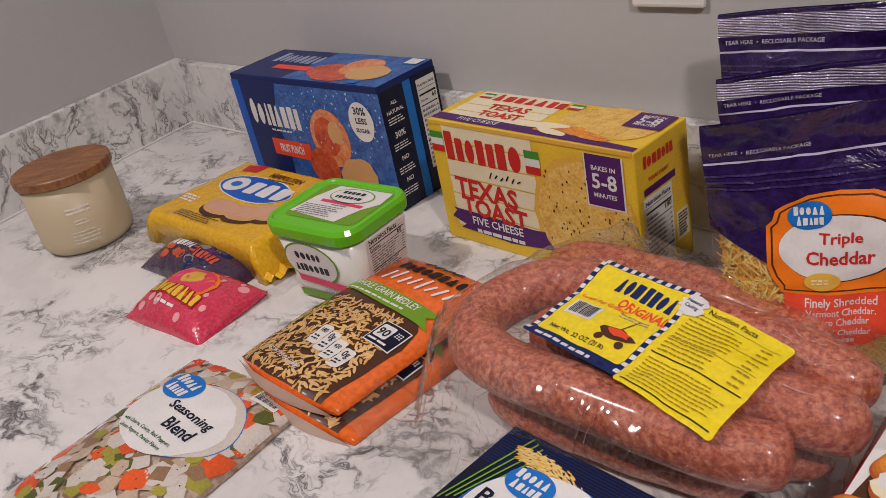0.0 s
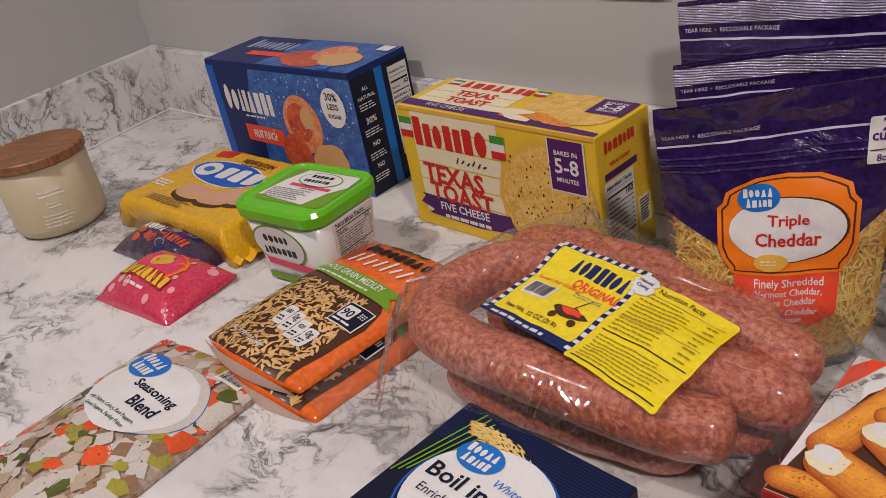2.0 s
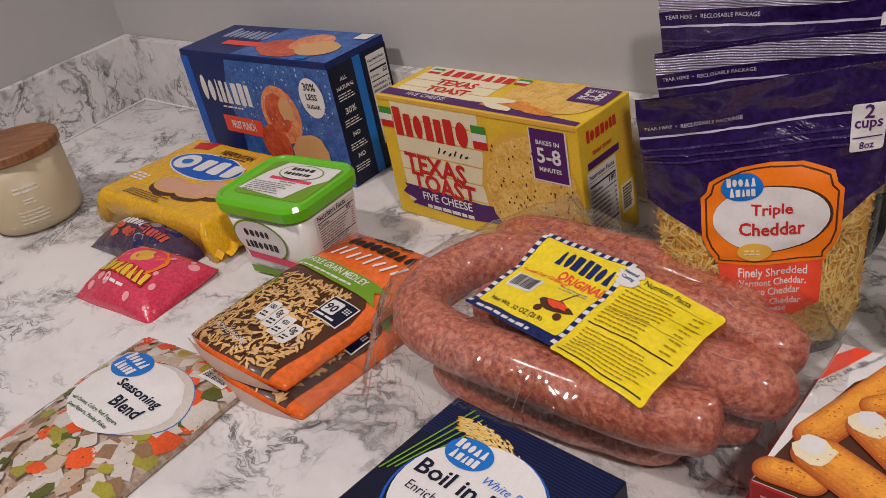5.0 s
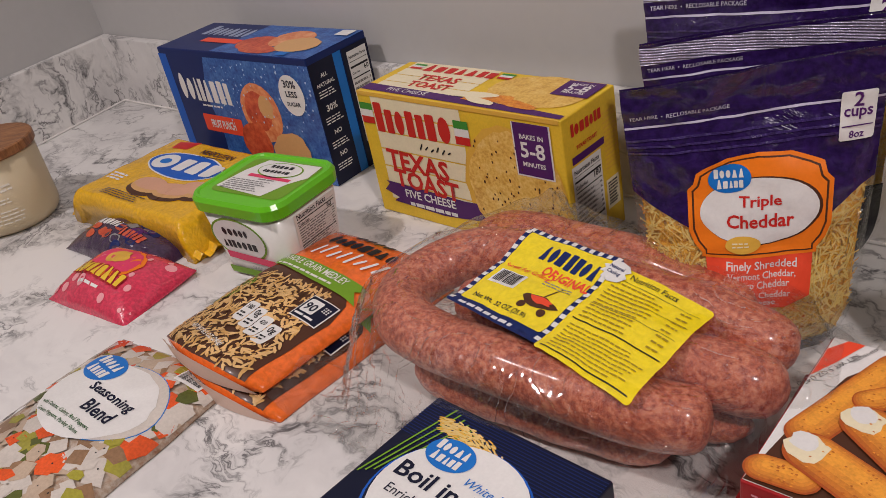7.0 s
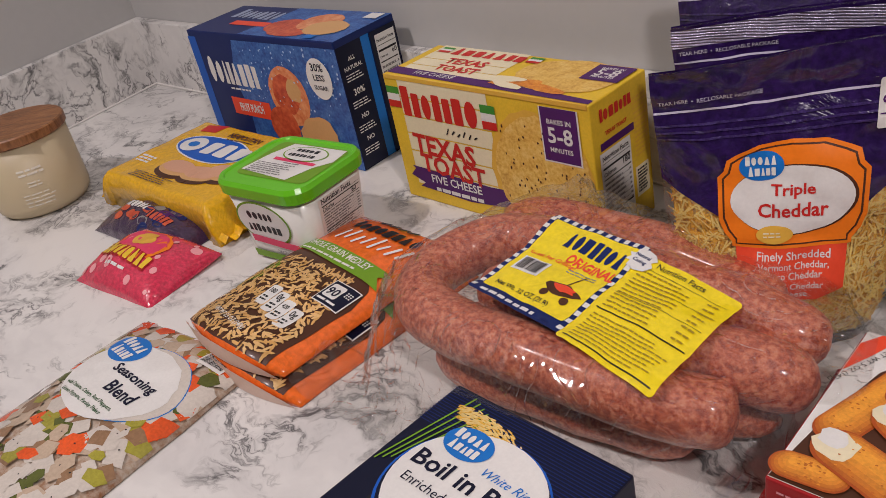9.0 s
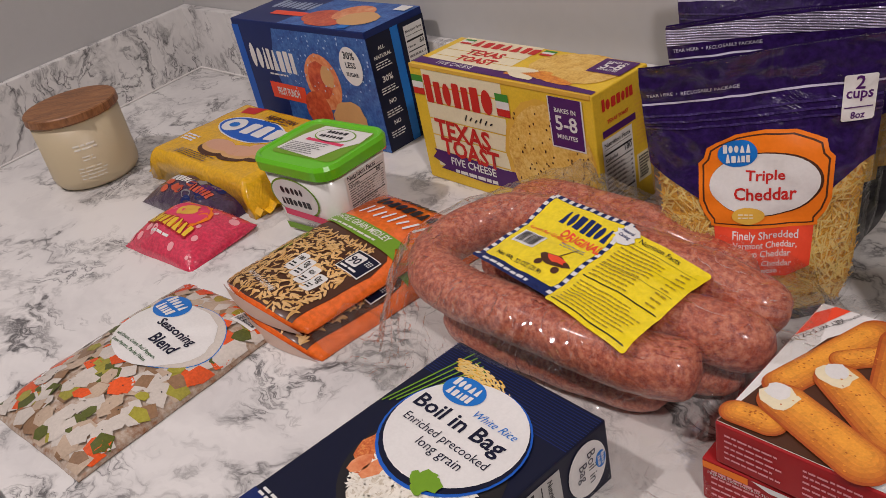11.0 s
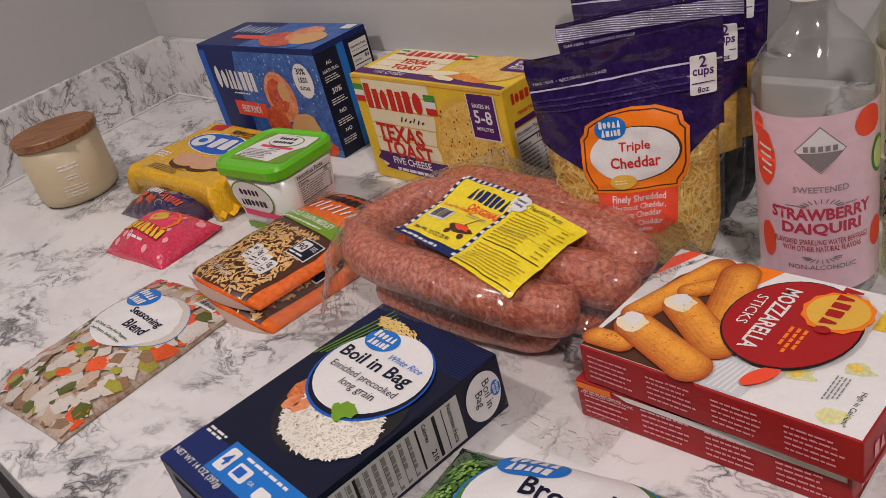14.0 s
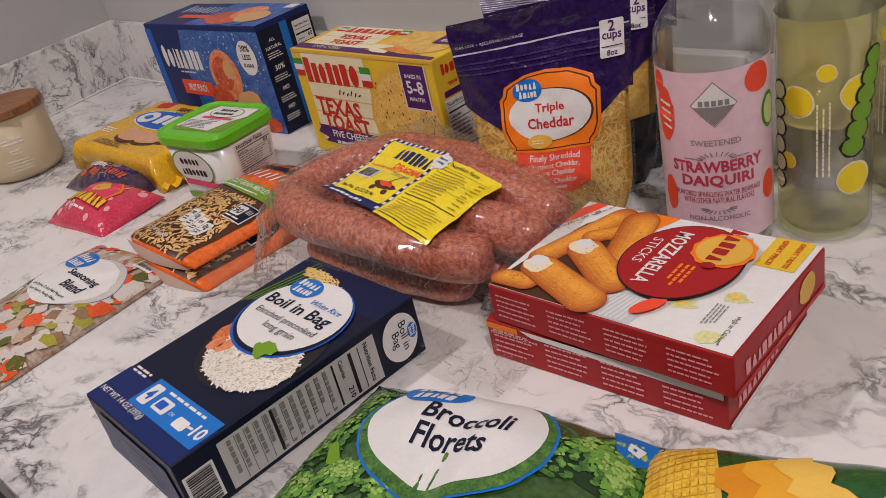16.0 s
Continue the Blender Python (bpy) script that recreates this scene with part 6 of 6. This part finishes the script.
def bottle(m, label, fluid, level, R=0.0415, cap=True):
    ob = thing("drink_bottle", m, label, "bottle", "drink bottles")
    base = [(0.0, 0.006), (R * 0.48, 0.004), (R * 0.67, 0.0), (R * 0.87, 0.0015), (R * 0.97, 0.005)]
    waist = [(R, 0.010), (R - 0.0008, 0.013), (R - 0.0008, 0.156), (R, 0.159)]
    shoulder = [(R, 0.168), (R - 0.002, 0.181), (R - 0.008, 0.196), (R - 0.018, 0.212), (R - 0.026, 0.222), (0.0135, 0.230), (0.0130, 0.236), (0.0165, 0.238), (0.0165, 0.241), (0.0130, 0.242), (0.0130, 0.255)]
    squeeze = lambda z: z if z < 0.165 else 0.165 + (z - 0.165) * 0.80
    shoulder = [(r, squeeze(z)) for r, z in shoulder]
    part("bottle_shell", lathe(base + waist + shoulder, 56), PLASTIC, ob, "clear plastic shell", True)
    inner = [(r - 0.0016, z) for r, z in [(0.002, 0.009), (0.030, 0.008), (R - 0.001, 0.014)] + waist[1:] + shoulder if z < level]
    part("liquid", lathe([(0.0, 0.0085)] + inner + [(inner[-1][0], level), (0.0, level)], 56), fluid, ob, "", True)
    if cap:
        bm = lathe([(r, squeeze(z) + 0.0006) for r, z in ((0.0148, 0.2425), (0.0155, 0.244), (0.0155, 0.262), (0.0142, 0.265), (0.0, 0.265))], 40)
        part("screw_cap", bm, paint("cap_white", (0.80, 0.79, 0.77), 0.35, 0.03, 60), ob, "white plastic cap")
        part("neck_ring", lathe([(r, squeeze(z)) for r, z in ((0.0132, 0.2385), (0.0158, 0.2388), (0.0158, 0.2415), (0.0132, 0.242))], 40), MATS["cap_white"], ob)
    return ob, R


def around(R, aim):
    return lambda x, y, h: Vector(((R + h) * math.sin(x / R + aim), -(R + h) * math.cos(x / R + aim), y))


BERRY = ink("berry_red_ink", (0.50, 0.045, 0.085))


def strawberry_bottle():
    ob, R = bottle(pose(0.344, 0.392, 0, 0, 0, -19), "clear sparkling water bottle with a pale pink label", liquid("water", (0.98, 0.985, 0.985)), 0.181)
    rng, step, wrapped = random.Random(71), 0.004, around(R - 0.0006, 0.0)
    s = lambda x, y, h: wrapped(x, y + 0.009, h)
    wide = 1.85 * R
    wrap = lay("pink_label", [rect(-wide, 0.008, wide, 0.1465)], film_material("label_pink", (0.72, 0.51, 0.565), 0.35, 0.3, 0.04, 0.08, 20), ob, s, 0.0003, 0.005, "pale pink wrapped label")
    dia = lambda k: [[(0, 0.122 - 0.0175 * k), (0.0165 * k, 0.122), (0, 0.122 + 0.0175 * k), (-0.0165 * k, 0.122)]]
    lay("diamond_badge", dia(1.0), GREY, wrap, s, 0.0006, step)
    lay("diamond_badge", dia(0.94), WHITE, wrap, s, 0.0008, step)
    lay("diamond_badge", [[(-0.0142, 0.1205), (0.0142, 0.1205), (0, 0.1062)]], GREY, wrap, s, 0.0010, step)
    each("brand_block", [rect(-0.0105 + 0.0045 * k, 0.1215, -0.0075 + 0.0045 * k, 0.1255) for k in range(5)], GREY, wrap, s, 0.0012, step)
    write("SWEETENED", 0.036, 0, 0.0925, ink("mauve_grey_ink", (0.30, 0.25, 0.27)), wrap, s, 0.0006, 0, 0.015, None, step)
    lay("printed_ray", [capsule(0.010 * math.cos(a), 0.079 + 0.003 * math.sin(a), 0.014 * math.cos(a), 0.079 + 0.006 * math.sin(a), 0.0004) for a in [math.pi * k / 10 for k in range(11)]] + [rect(-0.024, 0.0795, -0.014, 0.0800), rect(0.014, 0.0795, 0.024, 0.0800)], GREY, wrap, s, 0.0006, step)
    write("STRAWBERRY", 0.070, 0, 0.0730, BERRY, wrap, s, 0.0006, 0, 0.03, 0.0095, step)
    write("DAIQUIRI", 0.054, 0, 0.0610, BERRY, wrap, s, 0.0006, 0, 0.03, 0.0105, step)
    write("FLAVORED SPARKLING WATER BEVERAGE", 0.066, 0, 0.0505, DARK_RED, wrap, s, 0.0006, 0, 0.0, 0.0045, step)
    write("WITH OTHER NATURAL FLAVORS", 0.054, 0, 0.0450, DARK_RED, wrap, s, 0.0006, 0, 0.0, 0.0045, step)
    lay("printed_ray", [capsule(0.008 * math.cos(a), 0.038 - 0.002 * math.sin(a), 0.013 * math.cos(a), 0.038 - 0.005 * math.sin(a), 0.0004) for a in [math.pi * k / 10 for k in range(11)]], GREY, wrap, s, 0.0006, step)
    write("NON-ALCOHOLIC", 0.046, 0, 0.0295, GREY, wrap, s, 0.0006, 0, 0.01, None, step)
    for x, y, a, b in ((-0.040, 0.112, 0.010, 0.021), (-0.040, 0.046, 0.007, 0.015), (0.034, 0.135, 0.012, 0.011), (0.044, 0.046, 0.008, 0.012), (-0.046, 0.136, 0.006, 0.009)):
        lay("strawberry_picture", [ragged(x, y, a, b, 18, 0.05, rng)], CORAL, wrap, s, 0.0006, step)
    lay("strawberry_picture", [capsule(-0.044 + 0.001 * k, 0.122 - 0.006 * k, -0.034, 0.120 - 0.006 * k, 0.001) for k in range(4)], WHITE, wrap, s, 0.0009, step)
    lay("lime_picture", [oval(0.046, 0.106, 0.009, 0.014)], GREEN, wrap, s, 0.0006, step)
    lay("lime_picture", [oval(0.046, 0.106, 0.007, 0.011)], ink("lime_ink", (0.55, 0.62, 0.25)), wrap, s, 0.0009, step)
    return ob


def citrus_bottle(m, label):
    ob, R = bottle(m, label, liquid("citrus_soda", (0.955, 0.945, 0.68)), 0.184, 0.0345)
    rng, s, step = random.Random(81), around(R, 0.0), 0.004
    lemon = ink("lemon_ink", (0.82, 0.62, 0.02))
    for x, y, r in ((-0.020, 0.118, 0.011), (0.022, 0.122, 0.012), (-0.028, 0.070, 0.006), (0.020, 0.056, 0.012), (0.0, 0.140, 0.006)):
        lay("lemon_picture", [ragged(x, y, r * 1.12, r * 1.12, 26, 0.03, rng)], CREAM, ob, s, 0.0004, step)
        lay("lemon_picture", [ragged(x, y, r, r, 26, 0.04, rng)], lemon, ob, s, 0.0007, step)
    for k in range(6):
        x, y = 0.014 + 0.0035 * k, 0.082 + 0.0125 * k
        lay("bubble_shape", [ragged(x + 0.004, y, 0.0098, 0.0088, 18, 0.06, rng)], BLACK, ob, s, 0.0010, step)
        lay("bubble_shape", [ragged(x + 0.004, y, 0.0082, 0.0072, 18, 0.06, rng)], LEAF, ob, s, 0.0013, step)
        lay("bubble_shape", [ragged(-0.037 + 0.001 * (k % 2), 0.052 + 0.0145 * k, 0.0072, 0.0080, 18, 0.06, rng)], BLACK, ob, s, 0.0010, step)
        lay("bubble_shape", [ragged(-0.037 + 0.001 * (k % 2), 0.052 + 0.0145 * k, 0.0058, 0.0066, 18, 0.06, rng)], ink("pale_lime_ink", (0.62, 0.64, 0.38)), ob, s, 0.0013, step)
    words = [p for k in range(3) for p in turned(bars(-0.03, 0.004 * k - 0.006, 0.03, 0.004 * k - 0.004, 1, rng, 0.6, 0.002, 0.006), 0, 0, 90)]
    lay("small_print", [[(x - 0.003, y + 0.09) for x, y in p] for p in words], CREAM, ob, s, 0.0006)
    return ob


def plain_bottle():
    ob, R = bottle(pose(0.462, 0.452, 0, 0, 0, 15), "clear soda bottle with a cream label, half hidden", liquid("pale_soda", (0.97, 0.97, 0.86)), 0.180)
    rng, s = random.Random(91), around(R, 0.0)
    wide = math.pi * R * 0.995
    wrap = lay("cream_label", [rect(-wide, 0.060, wide, 0.150)], film_material("label_cream", (0.66, 0.60, 0.42), 0.4, 0.2, 0.06, 0.1, 20), ob, s, 0.0003, 0.005, "cream wrapped label")
    lay("printed_bars", turned(bars(-0.03, 0.098, 0.03, 0.112, 2, rng, 0.6, 0.006, 0.012), 0, 0.105, 70), GREY, wrap, s, 0.0006, 0.005)
    return ob


# ---- frozen bags at the counter's front ----
def broccoli_bag():
    w, d = 0.215, 0.190
    ob = thing("frozen_broccoli_bag", pose(0.0865, 0.148, 0, 0, 0, -35), "creased plastic bag of frozen broccoli with white label", "food bag")
    rng = random.Random(101)
    base = puff(w, d, 0.036, 6, 3.0, 0.0044, 17, 0.003)
    # one deep crease runs from the near edge up the label
    s = lambda x, y, h: base(x, y, h) - Vector((0, 0, 0.009 * math.exp(-((x + 0.006 - 0.10 * y) / 0.016) ** 2) * max(0.0, min(1.0, (0.085 - y) / 0.06))))
    part("bag", bag_bm(s, w, d, 56, 6), film_material("broccoli_film", (0.035, 0.09, 0.018), 0.25, 0.7, 0.3, 0.6, 30), ob, "", True)
    dark, mid, light = ink("floret_dark_ink", (0.010, 0.036, 0.008), 0.3, 0.3, 0.5), BROCCOLI, ink("floret_light_ink", (0.16, 0.36, 0.055), 0.3, 0.3, 0.5)
    spots = [(rng.uniform(-w * 0.46, w * 0.46), rng.uniform(-d * 0.46, d * 0.46), rng.uniform(0.011, 0.021)) for _ in range(58)]
    tips = ink("floret_tip_ink", (0.34, 0.52, 0.13), 0.3, 0.25, 0.5)
    layers = {"dark": [], "mid": [], "light": [], "tip": []}
    inside = lambda x, y: abs(x) < w * 0.48 and abs(y) < d * 0.48
    for x, y, r in spots:
        layers["dark"] += [ragged(max(-w * 0.4, min(w * 0.4, x)), max(-d * 0.4, min(d * 0.4, y)), r * 0.95, r * 0.9, 16, 0.2, rng)]
        for name, count, reach, size in (("mid", 60, 0.95, 0.0022), ("light", 46, 0.75, 0.0017), ("tip", 22, 0.5, 0.0013)):
            for _ in range(count):
                a, q = rng.uniform(0, 2 * math.pi), r * reach * math.sqrt(rng.random())
                bx, by = x - r * 0.22 * (1 - reach) + q * math.cos(a), y + r * 0.55 * (1 - reach) + q * math.sin(a)
                if inside(bx, by):
                    layers[name].append(ragged(bx, by, size * rng.uniform(0.6, 1.3), size * rng.uniform(0.6, 1.2), 6, 0.25, rng))
    for name, mt, h in (("dark", dark, 0.0004), ("mid", mid, 0.0010), ("light", light, 0.0014), ("tip", tips, 0.0018)):
        lay("floret_bud", layers[name], mt, ob, s, h, 0.012 if name == "dark" else 0)
    each("stem_picture", [capsule(x, y, x + 0.008, y - 0.012, 0.003, 0.0045) for x, y in ((-0.075, 0.01), (-0.05, -0.055), (0.03, -0.07), (0.085, 0.0))], LEAF, ob, s, 0.0020, 0.01)
    tag = lambda x, y, h: s(x - 0.012, y + 0.010, h)
    lay("label_ring", [oval(0.008, 0.030, 0.064, 0.054)], SKY, ob, tag, 0.0022, 0.008)
    lay("label_ring", [oval(0.008, 0.030, 0.0622, 0.0522)], BROCCOLI, ob, tag, 0.0025, 0.008)
    plate = lay("white_label", [oval(0.006, 0.034, 0.058, 0.047, -3, 44)], WHITE, ob, tag, 0.0028, 0.006)
    value_logo(plate, tag, -0.024, 0.064, 0.048, 2, 0.0031, 0.007)
    write("Broccoli", 0.058, 0.012, 0.042, NAVY, plate, tag, 0.0033, 3, 0.02, 0.017, 0.006)
    write("Florets", 0.048, 0.010, 0.021, NAVY, plate, tag, 0.0033, 3, 0.02, 0.017, 0.006)
    lay("corner_tag", [[(0.075, 0.090), (0.104, 0.088), (0.104, 0.070), (0.098, 0.062), (0.086, 0.066)]], SKY, ob, s, 0.0022, 0.008)
    lay("corner_tag", [[(0.089, 0.080), (0.099, 0.078), (0.097, 0.070), (0.090, 0.072)]], WHITE, ob, s, 0.0025, 0.008)
    return ob


def corn_bag():
    w, d = 0.200, 0.120
    ob = thing("frozen_corn_bag", pose(0.274, 0.066, 0, 0, 0, -30), "green plastic bag of corn cobs with printed cobs", "food bag")
    rng, s = random.Random(111), puff(w, d, 0.038, 8, 2.8, 0.0026, 18, 0.003)
    part("bag", bag_bm(s, w, d, 46, 8), film_material("green_film", (0.012, 0.085, 0.016), 0.25, 0.7, 0.2, 0.5, 30), ob, "", True)
    for cx, cy, turn in ((-0.072, 0.018, 100), (-0.086, -0.034, 105), (0.045, 0.012, 60)):
        lay("cob_picture", turned([capsule(cx - 0.022, cy, cx + 0.024, cy, 0.021, 0.018, 9)], cx, cy, turn), GOLD, ob, s, 0.0005, 0.008)
        ker = []
        for a in range(12):
            for b in range(9):
                x, y = cx - 0.038 + 0.0068 * a, cy - 0.0175 + 0.0042 * b
                if abs(y - cy) < 0.0185 - 0.25 * max(0.0, abs(x - cx) - 0.024):
                    ker.append(rrect(x, y, x + 0.0060, y + 0.0037, 0.0014, 2))
        lay("corn_kernel", turned(ker, cx, cy, turn), KERNEL, ob, s, 0.0008)
    wave = lambda x0, y0, k: [(x0 + 0.0035 * math.sin(2.4 * j), y0 + 0.007 * j) for j in range(7)] + [(x0 + k + 0.004 * math.sin(1.9 * j + 1), y0 + 0.007 * j) for j in range(6, -1, -1)]
    for k, mt in enumerate((ink("cut_corn_deep", (0.70, 0.27, 0.015)), ink("cut_corn_mid", (0.78, 0.38, 0.03)), ink("cut_corn_light", (0.82, 0.52, 0.10)))):
        lay("cut_corn_picture", turned([wave(-0.048 + 0.016 * k, -0.006, 0.022)], -0.02, 0.01, 28), mt, ob, s, 0.0011 + 0.0003 * k, 0.008)
    return ob


seasoning_bag()
rice_pouch(pose(-0.080, 0.606, 0, 0, 0, -50), "lower orange rice pouch lying under another pouch", 1)
rice_pouch(pose(-0.0885, 0.6185, 0.0195, 0, 0, -50), "upper orange rice pouch with green banner, lying flat", 2)
cookie_pack()
candy_bag("dark_candy_bag", pose(-0.287, 0.834, 0, 0, 0, -45), 0.158, 0.062, 0.026, (0.045, 0.022, 0.060), "small dark purple candy bag with orange print", 4, False)
candy_bag("pink_candy_bag", pose(-0.279, 0.752, 0.001, 4, 0, -42), 0.128, 0.090, 0.026, (0.62, 0.035, 0.085), "small glossy hot pink bubble gum bag", 5, True)
spread_tub()
candle()
sausage_pack()
cheese_bag(pose(0.2320, 0.4775, 0, 0, 0, -24.3), "clear front shredded cheese bag with dark purple header", 3, True)
cheese_bag(pose(0.2710, 0.5460, 0, 0, 0, -33), "shredded cheese bag standing behind another bag", 5, False, 0.196, 0.164)
cheese_bag(pose(0.2940, 0.5850, 0, 0, 0, -46), "rearmost shredded cheese bag against the wall", 7, False, 0.224, 0.196)
strawberry_bottle()
citrus_bottle(pose(0.4205, 0.373, 0, 0, 0, -24), "pale yellow citrus soda bottle with printed lemons")
citrus_bottle(pose(0.507, 0.398, 0, 0, 0, -70), "pale yellow citrus soda bottle standing behind another")
plain_bottle()
broccoli_bag()
corn_bag()
